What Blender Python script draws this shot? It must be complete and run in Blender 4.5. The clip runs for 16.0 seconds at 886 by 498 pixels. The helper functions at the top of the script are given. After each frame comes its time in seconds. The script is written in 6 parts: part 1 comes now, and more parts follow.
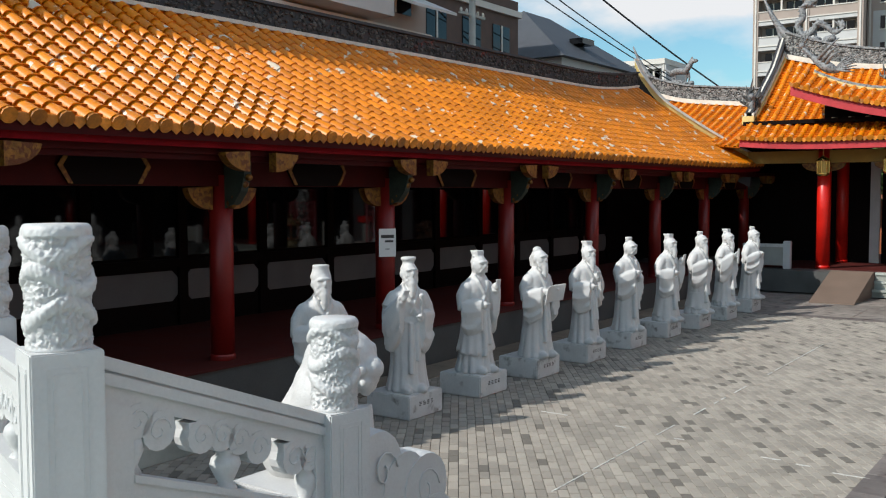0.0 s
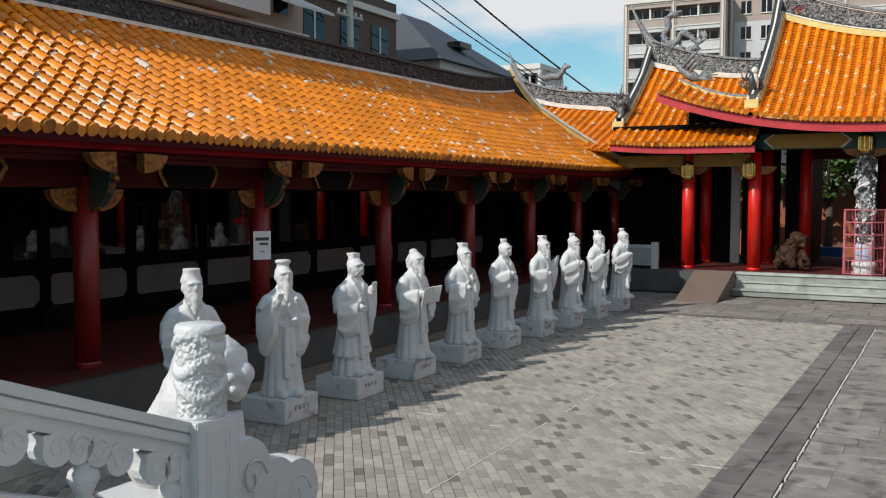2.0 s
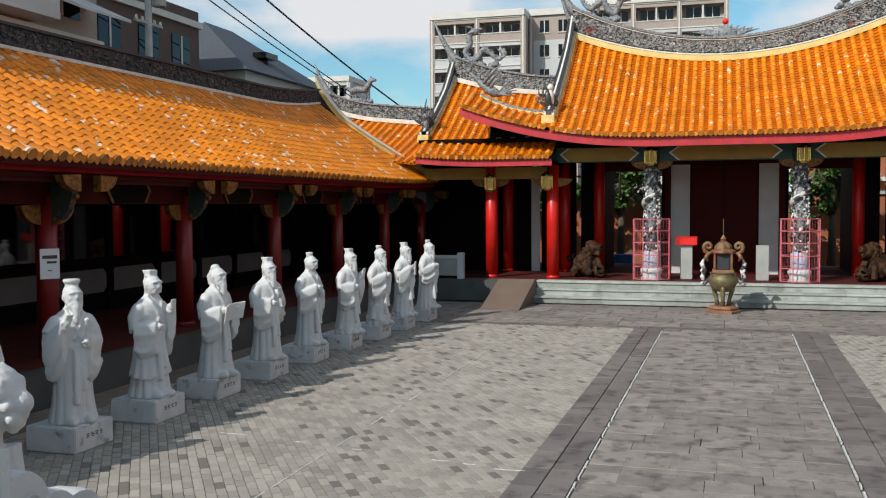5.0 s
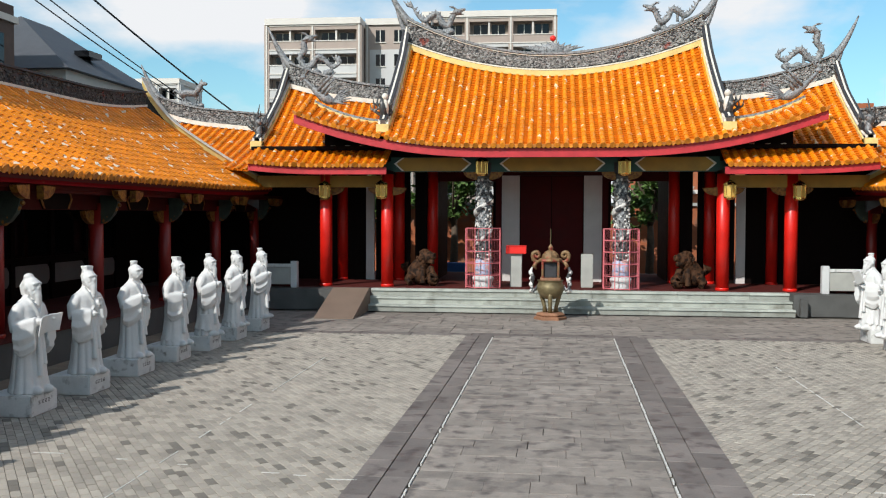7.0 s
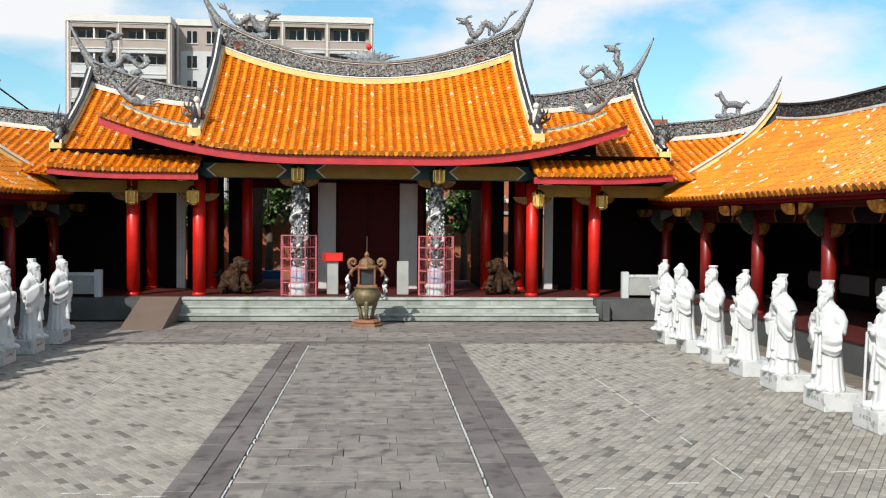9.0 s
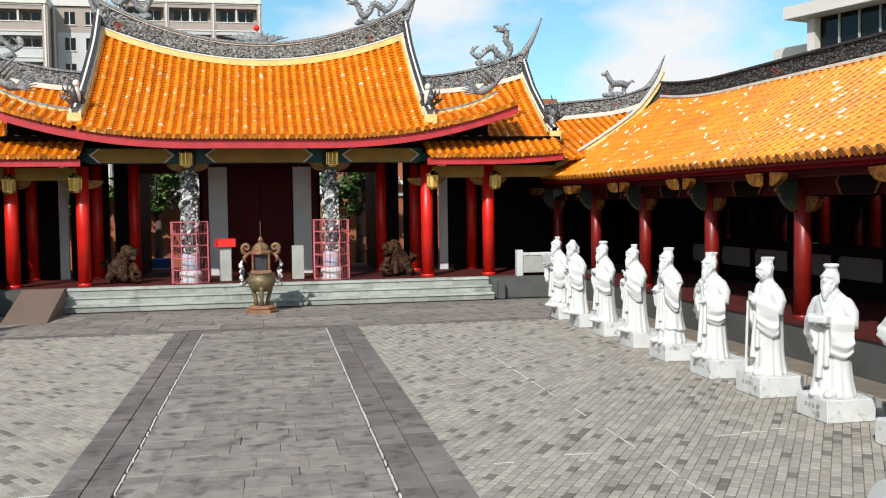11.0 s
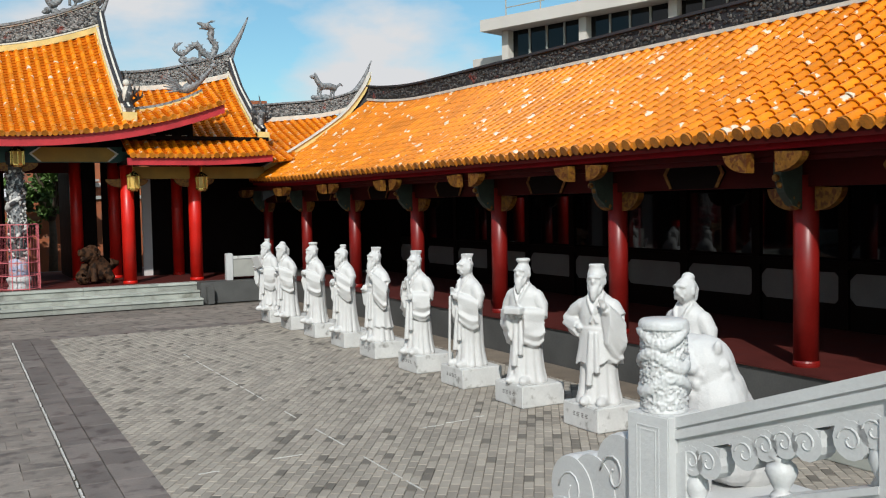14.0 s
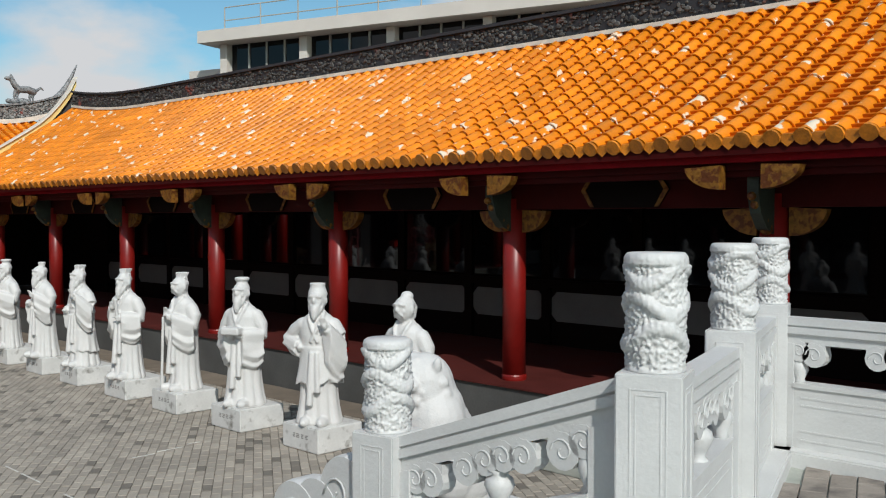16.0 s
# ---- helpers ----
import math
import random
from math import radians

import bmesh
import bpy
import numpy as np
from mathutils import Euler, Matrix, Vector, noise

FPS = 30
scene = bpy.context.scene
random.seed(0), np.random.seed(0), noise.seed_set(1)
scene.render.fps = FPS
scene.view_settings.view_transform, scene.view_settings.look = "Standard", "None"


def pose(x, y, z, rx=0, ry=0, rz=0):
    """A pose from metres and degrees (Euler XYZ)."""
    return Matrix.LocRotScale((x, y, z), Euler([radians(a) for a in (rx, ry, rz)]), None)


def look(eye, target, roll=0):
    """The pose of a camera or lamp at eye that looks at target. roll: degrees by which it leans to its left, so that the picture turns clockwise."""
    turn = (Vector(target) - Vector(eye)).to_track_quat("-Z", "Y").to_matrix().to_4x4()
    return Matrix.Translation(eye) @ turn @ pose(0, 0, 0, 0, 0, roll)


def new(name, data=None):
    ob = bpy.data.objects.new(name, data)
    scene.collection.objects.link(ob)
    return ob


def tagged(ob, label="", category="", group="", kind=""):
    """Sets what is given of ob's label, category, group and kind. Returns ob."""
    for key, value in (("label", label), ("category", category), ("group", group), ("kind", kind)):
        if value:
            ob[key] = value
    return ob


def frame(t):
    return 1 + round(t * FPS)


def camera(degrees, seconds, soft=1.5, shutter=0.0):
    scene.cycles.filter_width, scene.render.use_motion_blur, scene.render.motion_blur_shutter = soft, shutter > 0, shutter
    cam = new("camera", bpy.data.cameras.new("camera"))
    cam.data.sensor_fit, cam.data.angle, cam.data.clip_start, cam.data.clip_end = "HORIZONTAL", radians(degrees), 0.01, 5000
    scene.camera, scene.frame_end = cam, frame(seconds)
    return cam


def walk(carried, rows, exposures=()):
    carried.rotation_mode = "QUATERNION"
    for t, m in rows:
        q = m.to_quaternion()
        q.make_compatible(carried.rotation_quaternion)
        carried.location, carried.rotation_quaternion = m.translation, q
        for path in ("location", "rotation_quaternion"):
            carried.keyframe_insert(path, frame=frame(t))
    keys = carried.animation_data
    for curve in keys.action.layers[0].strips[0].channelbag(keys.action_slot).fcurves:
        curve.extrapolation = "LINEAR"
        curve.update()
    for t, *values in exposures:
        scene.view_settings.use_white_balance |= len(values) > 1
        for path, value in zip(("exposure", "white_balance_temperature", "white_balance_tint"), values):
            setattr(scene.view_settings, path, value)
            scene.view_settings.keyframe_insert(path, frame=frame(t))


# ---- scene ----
cam = camera(50.6, 16.0, soft=1.15)

PATH = [
    (0, (-0.275, 0.341, 2.542), (-1.426, 1.972, 2.422), -0.1),
    (0.5, (-0.273, 0.346, 2.543), (-1.382, 2.006, 2.431), 0.1),
    (1, (-0.263, 0.352, 2.544), (-1.313, 2.051, 2.432), 0.3),
    (1.5, (-0.247, 0.355, 2.548), (-1.249, 2.082, 2.43), 0.1),
    (2, (-0.224, 0.358, 2.554), (-1.158, 2.123, 2.437), 0.1),
    (2.5, (-0.202, 0.36, 2.557), (-1.074, 2.156, 2.442), 0.1),
    (3, (-0.184, 0.362, 2.558), (-0.984, 2.192, 2.452), -0.0),
    (3.5, (-0.171, 0.367, 2.56), (-0.912, 2.221, 2.452), -0.3),
    (6, (-0.094, 0.392, 2.577), (-0.507, 2.347, 2.497), -0.0),
    (6.5, (-0.086, 0.392, 2.574), (-0.406, 2.364, 2.495), 0.1),
    (7, (-0.08, 0.393, 2.573), (-0.304, 2.379, 2.498), 0.2),
    (7.5, (-0.071, 0.39, 2.574), (-0.203, 2.384, 2.504), 0.3),
    (8, (-0.064, 0.386, 2.574), (-0.075, 2.384, 2.505), 0.5),
    (8.5, (-0.065, 0.378, 2.573), (0.039, 2.374, 2.515), 0.8),
    (9, (-0.068, 0.37, 2.573), (0.097, 2.363, 2.516), 0.5),
    (11.5, (-0.031, 0.377, 2.564), (0.409, 2.325, 2.454), -0.8),
    (12, (-0.015, 0.38, 2.558), (0.496, 2.31, 2.437), -0.7),
    (12.5, (0.001, 0.394, 2.548), (0.631, 2.288, 2.434), -0.9),
    (13, (0.023, 0.414, 2.537), (0.747, 2.275, 2.425), -1.4),
    (13.5, (0.056, 0.432, 2.524), (0.888, 2.248, 2.42), -1.3),
    (14, (0.091, 0.452, 2.513), (1.04, 2.21, 2.415), -1.1),
    (14.5, (0.12, 0.477, 2.506), (1.186, 2.167, 2.408), -1.0),
    (15, (0.135, 0.504, 2.505), (1.323, 2.111, 2.422), -0.9),
    (15.5, (0.138, 0.528, 2.506), (1.452, 2.034, 2.431), -0.7),
    (16, (0.129, 0.556, 2.51), (1.554, 1.957, 2.446), 0.0),
]
walk(cam, [(t, look(eye, target, roll)) for t, eye, target, roll in PATH],
     exposures=[(0.0, -0.13), (3.5, -0.34), (6.0, -0.16), (9.0, 0.0), (12.5, -0.12), (14.5, -0.46), (16.0, -0.52)])

# ------------------------------------------------------------------ light
world = bpy.data.worlds.new("sky")
scene.world = world
world.use_nodes = True
SUN_DIR = Vector((-0.652, -1.116, 1.0)).normalized()
SUN_EL = math.asin(SUN_DIR.z)
SUN_AZ = math.atan2(SUN_DIR.x, SUN_DIR.y)


def build_sky():
    nt = world.node_tree
    nt.nodes.clear()
    out = nt.nodes.new("ShaderNodeOutputWorld")
    bg = nt.nodes.new("ShaderNodeBackground")
    sky = nt.nodes.new("ShaderNodeTexSky")
    sky.sky_type, sky.sun_disc = "NISHITA", False
    sky.sun_elevation, sky.sun_rotation = SUN_EL, SUN_AZ
    co = nt.nodes.new("ShaderNodeTexCoord")
    mp = nt.nodes.new("ShaderNodeMapping")
    mp.inputs["Scale"].default_value = (1.0, 1.0, 2.2)
    mp.inputs["Location"].default_value = (0.35, 0.1, 0.0)
    nz = nt.nodes.new("ShaderNodeTexNoise")
    nz.inputs["Scale"].default_value, nz.inputs["Detail"].default_value = 3.2, 8
    nz.inputs["Roughness"].default_value = 0.52
    rp = nt.nodes.new("ShaderNodeValToRGB")
    rp.color_ramp.elements[0].position, rp.color_ramp.elements[1].position = 0.47, 0.60
    mix = nt.nodes.new("ShaderNodeMixRGB")
    mix.inputs["Color2"].default_value = (10.5, 10.7, 11.0, 1)
    bg.inputs["Strength"].default_value = SKY
    nt.links.new(co.outputs["Generated"], mp.inputs["Vector"])
    nt.links.new(mp.outputs["Vector"], nz.inputs["Vector"])
    nt.links.new(nz.outputs["Fac"], rp.inputs["Fac"])
    nt.links.new(rp.outputs["Color"], mix.inputs["Fac"])
    gain = nt.nodes.new("ShaderNodeVectorMath")
    gain.operation = "MULTIPLY"
    gain.inputs[1].default_value = (1.22, 1.78, 1.82)
    nt.links.new(sky.outputs["Color"], gain.inputs[0])
    nt.links.new(gain.outputs[0], mix.inputs["Color1"])
    nt.links.new(mix.outputs["Color"], bg.inputs["Color"])
    nt.links.new(bg.outputs["Background"], out.inputs["Surface"])


SKY = 0.088
build_sky()
sun = new("sun", bpy.data.lights.new("sun", "SUN"))
sun.data.energy, sun.data.angle, sun.data.color = 4.6, radians(0.5), (1.0, 0.97, 0.92)
sun.matrix_world = look(SUN_DIR * 60, (0, 0, 0))


# ------------------------------------------------------------------ materials
def material(name, color, rough=0.6, metal=0.0, vary=0.25, scale=3.0, grain=40.0, bump=0.15, bump_scale=None,
             second=None, second_at=(0.5, 0.65), second_scale=6.0, random=0.0, island=0.0, coat=0.0, world_space=False, spec=0.5, odd=0.0):
    m = bpy.data.materials.new(name)
    m.use_nodes = True
    nt = m.node_tree
    b = nt.nodes["Principled BSDF"]
    N, L = nt.nodes.new, nt.links.new
    co = N("ShaderNodeTexCoord")
    big, fine = N("ShaderNodeTexNoise"), N("ShaderNodeTexNoise")
    big.inputs["Scale"].default_value, big.inputs["Detail"].default_value = scale, 6
    fine.inputs["Scale"].default_value, fine.inputs["Detail"].default_value = grain, 4
    geo = N("ShaderNodeNewGeometry")
    where = geo.outputs["Position"] if world_space else co.outputs["Object"]
    for n in (big, fine):
        L(where, n.inputs["Vector"])
    add = N("ShaderNodeMath")
    add.operation = "MULTIPLY_ADD"
    add.inputs[1].default_value = 0.4
    L(fine.outputs["Fac"], add.inputs[0])
    L(big.outputs["Fac"], add.inputs[2])
    mr = N("ShaderNodeMapRange")
    mr.inputs["From Min"].default_value, mr.inputs["From Max"].default_value = 0.4, 1.0
    mr.inputs["To Min"].default_value, mr.inputs["To Max"].default_value = 1 - vary, 1 + vary
    L(add.outputs[0], mr.inputs["Value"])
    last = mr.outputs["Result"]
    for amount, kind in ((random, "o"), (island, "i")):
        if amount:
            src = N("ShaderNodeObjectInfo") if kind == "o" else N("ShaderNodeNewGeometry")
            r = N("ShaderNodeMapRange")
            r.inputs["To Min"].default_value, r.inputs["To Max"].default_value = 1 - amount, 1 + amount
            L(src.outputs["Random" if kind == "o" else "Random Per Island"], r.inputs["Value"])
            mu = N("ShaderNodeMath")
            mu.operation = "MULTIPLY"
            L(last, mu.inputs[0])
            L(r.outputs["Result"], mu.inputs[1])
            last = mu.outputs[0]
            if odd:
                # a few pieces fired darker than the rest
                lt, sc, mul = N("ShaderNodeMath"), N("ShaderNodeMath"), N("ShaderNodeMath")
                lt.operation, sc.operation, mul.operation = "LESS_THAN", "MULTIPLY_ADD", "MULTIPLY"
                lt.inputs[1].default_value = odd
                L(src.outputs["Random" if kind == "o" else "Random Per Island"], lt.inputs[0])
                L(lt.outputs[0], sc.inputs[0])
                sc.inputs[1].default_value, sc.inputs[2].default_value = -0.38, 1.0
                L(last, mul.inputs[0])
                L(sc.outputs[0], mul.inputs[1])
                last = mul.outputs[0]
    base = N("ShaderNodeRGB")
    base.outputs[0].default_value = (*color, 1)
    vec = N("ShaderNodeVectorMath")
    vec.operation = "SCALE"
    L(base.outputs[0], vec.inputs[0])
    L(last, vec.inputs["Scale"])
    col = vec.outputs[0]
    if second:
        n2, rp, mx = N("ShaderNodeTexNoise"), N("ShaderNodeValToRGB"), N("ShaderNodeMixRGB")
        n2.inputs["Scale"].default_value, n2.inputs["Detail"].default_value = second_scale, 5
        L(where, n2.inputs["Vector"])
        rp.color_ramp.elements[0].position, rp.color_ramp.elements[1].position = second_at
        L(n2.outputs["Fac"], rp.inputs["Fac"])
        L(rp.outputs["Color"], mx.inputs["Fac"])
        L(col, mx.inputs["Color1"])
        mx.inputs["Color2"].default_value = (*second, 1)
        col = mx.outputs["Color"]
    L(col, b.inputs["Base Color"])
    rr = N("ShaderNodeMapRange")
    rr.inputs["To Min"].default_value, rr.inputs["To Max"].default_value = max(rough - 0.12, 0.02), min(rough + 0.12, 1)
    L(big.outputs["Fac"], rr.inputs["Value"])
    L(rr.outputs["Result"], b.inputs["Roughness"])
    b.inputs["Metallic"].default_value = metal
    b.inputs["Specular IOR Level"].default_value = spec
    b.inputs["Coat Weight"].default_value = coat
    if bump:
        bp = N("ShaderNodeBump")
        bp.inputs["Strength"].default_value, bp.inputs["Distance"].default_value = bump, 0.01
        if bump_scale:
            n3 = N("ShaderNodeTexNoise")
            n3.inputs["Scale"].default_value, n3.inputs["Detail"].default_value = bump_scale, 5
            L(where, n3.inputs["Vector"])
            L(n3.outputs["Fac"], bp.inputs["Height"])
        else:
            L(add.outputs[0], bp.inputs["Height"])
        L(bp.outputs["Normal"], b.inputs["Normal"])
    return m


def clear_glass(name, color=(0.9, 0.95, 0.95), rough=0.02):
    m = bpy.data.materials.new(name)
    m.use_nodes = True
    b = m.node_tree.nodes["Principled BSDF"]
    b.inputs["Base Color"].default_value = (*color, 1)
    b.inputs["Roughness"].default_value = rough
    b.inputs["Transmission Weight"].default_value = 1.0
    b.inputs["IOR"].default_value = 1.45
    return m


# Pale spots are white lichen, with sun glints painted in among them.
TILE_ARGS = dict(color=(0.72, 0.215, 0.003), rough=0.42, vary=0.25, scale=1.3, grain=30, bump=0.08,
                second=(0.72, 0.62, 0.48), second_at=(0.63, 0.65), second_scale=5.0, spec=0.4, world_space=True)
TILE = material("glazed_orange_tile", random=0.16, **TILE_ARGS)
TILE_FIELD = material("glazed_orange_tile_field", island=0.16, **TILE_ARGS)
# Tile orange taken darker and uneven, the shading of the ends in its colour.
TILE_END = material("shade_darkened_tile_ends", (0.52, 0.17, 0.010), 0.45, vary=0.5, scale=6, bump=0.5, bump_scale=50, island=0.35)
PAN = material("orange_pan_tile", (0.50, 0.12, 0.004), 0.8, vary=0.35, scale=2.0, bump=0.1, spec=0.08)
RED = material("red_lacquer", (0.60, 0.012, 0.006), 0.38, vary=0.25, scale=2.0, bump=0.05)
# Both under-eave reds are set darker, their shade put into the colour.
DARK_RED = material("shade_darkened_red_wood", (0.05, 0.003, 0.003), 0.6, vary=0.3, scale=3, bump=0.1, spec=0.12)
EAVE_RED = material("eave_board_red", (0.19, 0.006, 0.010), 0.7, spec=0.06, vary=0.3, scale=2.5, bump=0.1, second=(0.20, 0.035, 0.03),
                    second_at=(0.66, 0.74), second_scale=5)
# Near-black so the deep interior shade sits in the colour itself.
DARK = material("shade_black_wood", (0.006, 0.003, 0.0026), 0.7, vary=0.3, scale=4, bump=0.1, spec=0.08)
WHITE = material("white_marble", (0.57, 0.575, 0.57), 0.5, vary=0.10, scale=2.2, grain=60, bump=0.25, bump_scale=45,
                 second=(0.52, 0.52, 0.52), second_at=(0.58, 0.78), second_scale=4)
STATUE = material("white_carved_stone", (0.60, 0.597, 0.585), 0.55, vary=0.10, scale=3, grain=70, bump=0.3, bump_scale=60,
                  second=(0.50, 0.50, 0.50), second_at=(0.58, 0.8), second_scale=3)
PED = material("pedestal_stone", (0.62, 0.62, 0.605), 0.6, vary=0.15, scale=4, bump=0.25, second=(0.22, 0.21, 0.19),
               second_at=(0.58, 0.74), second_scale=7, world_space=True)
INK = material("dark_inscription", (0.06, 0.055, 0.05), 0.8, vary=0.2, bump=0)
PAVER_ARGS = dict(color=(0.308, 0.275, 0.232), rough=0.8, vary=0.16, scale=2.0, grain=120, bump=0.3, bump_scale=90,
                 world_space=True)
PAVER = material("grey_brick_paver", random=0.20, odd=0.07, **PAVER_ARGS)
PAVER_FIELD = material("grey_brick_paver_field", island=0.20, odd=0.07, **PAVER_ARGS)
JOINT = material("sand_joint", (0.10, 0.088, 0.07), 0.9, vary=0.3, scale=6, bump=0.3)
SLAB = material("weathered_andesite_slab", (0.235, 0.205, 0.178), 0.72, vary=0.30, scale=5, grain=50, bump=0.35, bump_scale=22,
                second=(0.10, 0.085, 0.078), second_at=(0.52, 0.68), second_scale=4, random=0.18, world_space=True)
DARKSLAB = material("dark_border_slab", (0.165, 0.142, 0.128), 0.65, vary=0.25, scale=3, bump=0.3, bump_scale=20,
                    second=(0.085, 0.066, 0.06), second_at=(0.54, 0.66), second_scale=3.5, random=0.2, world_space=True)
MORTAR = material("white_mortar", (0.55, 0.54, 0.51), 0.9, vary=0.35, scale=12, bump=0.2)
STEP = material("granite_step", (0.40, 0.42, 0.38), 0.65, vary=0.2, scale=2, grain=80, bump=0.2, random=0.14,
                second=(0.24, 0.26, 0.23), second_at=(0.5, 0.75), second_scale=2.5)
# Plinth and floor colours are lowered to carry the shade under the eave.
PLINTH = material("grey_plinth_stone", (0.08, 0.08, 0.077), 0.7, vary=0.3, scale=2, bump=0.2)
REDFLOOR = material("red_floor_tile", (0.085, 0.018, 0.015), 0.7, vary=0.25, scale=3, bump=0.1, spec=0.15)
YELLOW = material("ochre_yellow_trim", (0.70, 0.52, 0.19), 0.6, vary=0.2, scale=3, bump=0.1)
WHITE_TRIM = material("white_plaster_trim", (0.66, 0.62, 0.54), 0.7, vary=0.2, scale=5, bump=0.15)
BLACK_TRIM = material("dark_grey_ridge", (0.028, 0.028, 0.032), 0.6, vary=0.35, scale=6, bump=0.3)
RELIEF = material("carved_ridge_relief", (0.06, 0.058, 0.055), 0.7, vary=0.5, scale=8, bump=0.4, island=0.75,
                  second=(0.18, 0.04, 0.03), second_at=(0.63, 0.70), second_scale=2.2)
RELIEF_PALE = material("pale_carved_ridge_relief", (0.19, 0.187, 0.18), 0.7, vary=0.5, scale=8, bump=0.4, island=0.85,
                       second=(0.22, 0.05, 0.035), second_at=(0.66, 0.72), second_scale=2.2)
GREYFIG = material("grey_glazed_figure", (0.22, 0.225, 0.23), 0.5, vary=0.5, scale=12, grain=60, bump=0.9, bump_scale=40, second=(0.07, 0.07, 0.07), second_at=(.52, .62), second_scale=18)
# Gilding lowered in tone: the shade under the eaves is in this colour.
GOLD = material("gilded_carving", (0.23, 0.10, 0.014), 0.45, 0.35, vary=0.5, scale=14, bump=1.0, bump_scale=22,
                second=(0.12, 0.035, 0.008), second_at=(0.50, 0.58), second_scale=16)
GILT = material("polished_brass", (0.85, 0.60, 0.18), 0.25, 0.85, vary=0.2, scale=8, bump=0.1)
BEAM_OCHRE = material("ochre_beam_panel", (0.36, 0.20, 0.03), 0.6, vary=0.2, scale=3, bump=0.1)
BEAM_GREEN = material("dark_green_beam", (0.012, 0.06, 0.05), 0.5, vary=0.2, scale=3, bump=0.05)
# White plaster of the gallery wall, its shade painted in as grey.
PANELGREY = material("shade_greyed_plaster", (0.15, 0.14, 0.135), 0.85, vary=0.15, scale=2, bump=0.1)
WALLWHITE = material("whitewashed_wall", (0.58, 0.54, 0.52), 0.85, vary=0.1, scale=2, bump=0.1)
CLAY = material("unglazed_clay_tiles", (0.36, 0.11, 0.05), 0.8, vary=0.4, scale=6, bump=0.3)


# ------------------------------------------------------------------ mesh helpers
def mesh_from(name, bm, mat=None, smooth=False):
    me = bpy.data.meshes.new(name)
    bm.to_mesh(me)
    bm.free()
    if mat:
        me.materials.append(mat)
    if smooth:
        me.polygons.foreach_set("use_smooth", [True] * len(me.polygons))
    return me


def part(name, bm, mat, parent=None, label="", smooth=False):
    ob = new(name, bm if isinstance(bm, bpy.types.Mesh) else mesh_from(name, bm, mat, smooth))
    if parent is not None:
        ob.parent = parent
    return tagged(ob, label)


def thing(name, label, category, group="", kind="", at=(0, 0, 0), rz=0.0):
    ob = new(name)
    ob.matrix_world = pose(*at, 0, 0, rz)
    return tagged(ob, label, category, group, kind)


def fig(name, bm, mat, label, category, group="", kind="", smooth=False):
    return tagged(part(name, bm, mat, None, "", smooth), label, category, group, kind)


def put_box(bm, x0, x1, y0, y1, z0, z1, bevel=0.0):
    vs = [bm.verts.new((x, y, z)) for x in (x0, x1) for y in (y0, y1) for z in (z0, z1)]
    fs = [bm.faces.new([vs[i] for i in q]) for q in ((0, 1, 3, 2), (4, 6, 7, 5), (0, 4, 5, 1), (2, 3, 7, 6), (0, 2, 6, 4), (1, 5, 7, 3))]
    if bevel:
        es = {e for f in fs for e in f.edges}
        bmesh.ops.bevel(bm, geom=list(es), offset=bevel, segments=2, affect="EDGES")
    return bm


def box(x0, x1, y0, y1, z0, z1, bevel=0.0):
    return put_box(bmesh.new(), min(x0, x1), max(x0, x1), min(y0, y1), max(y0, y1), z0, z1, bevel)


def put_lathe(bm, profile, seg=24, at=(0, 0, 0), squash=1.0):
    rings = []
    for r, z in profile:
        rings.append([bm.verts.new((at[0] + r * math.cos(2 * math.pi * k / seg), at[1] + squash * r * math.sin(2 * math.pi * k / seg), at[2] + z))
                      for k in range(seg)])
    for a, b in zip(rings, rings[1:]):
        for k in range(seg):
            bm.faces.new((a[k], a[(k + 1) % seg], b[(k + 1) % seg], b[k]))
    bm.faces.new(rings[0][::-1])
    bm.faces.new(rings[-1])
    return bm


def lathe(profile, seg=24, at=(0, 0, 0), squash=1.0):
    return put_lathe(bmesh.new(), profile, seg, at, squash)


def put_tube(bm, pts, radii, seg=8):
    pts = [Vector(p) for p in pts]
    rings, side = [], None
    for i, p in enumerate(pts):
        d = (pts[min(i + 1, len(pts) - 1)] - pts[max(i - 1, 0)]).normalized()
        if side is None:
            side = d.cross(Vector((0.3, 0.2, 1))).normalized() if abs(d.z) < 0.95 else d.cross(Vector((1, 0, 0))).normalized()
        side = (side - d * side.dot(d)).normalized()
        up = d.cross(side)
        r = radii[i] if isinstance(radii, (list, tuple)) else radii
        rings.append([bm.verts.new(p + side * r * math.cos(2 * math.pi * k / seg) + up * r * math.sin(2 * math.pi * k / seg)) for k in range(seg)])
    for a, b in zip(rings, rings[1:]):
        for k in range(seg):
            bm.faces.new((a[k], a[(k + 1) % seg], b[(k + 1) % seg], b[k]))
    bm.faces.new(rings[0][::-1])
    bm.faces.new(rings[-1])
    return bm


def put_ball(bm, at, r, sx=1.0, sy=1.0, sz=1.0, seg=10, turn=0.0):
    m = Matrix.Translation(at) @ Matrix.Rotation(turn, 4, "Z") @ Matrix.Diagonal((r * sx, r * sy, r * sz, 1))
    bmesh.ops.create_uvsphere(bm, u_segments=seg, v_segments=max(6, seg * 2 // 3), radius=1.0, matrix=m)
    return bm


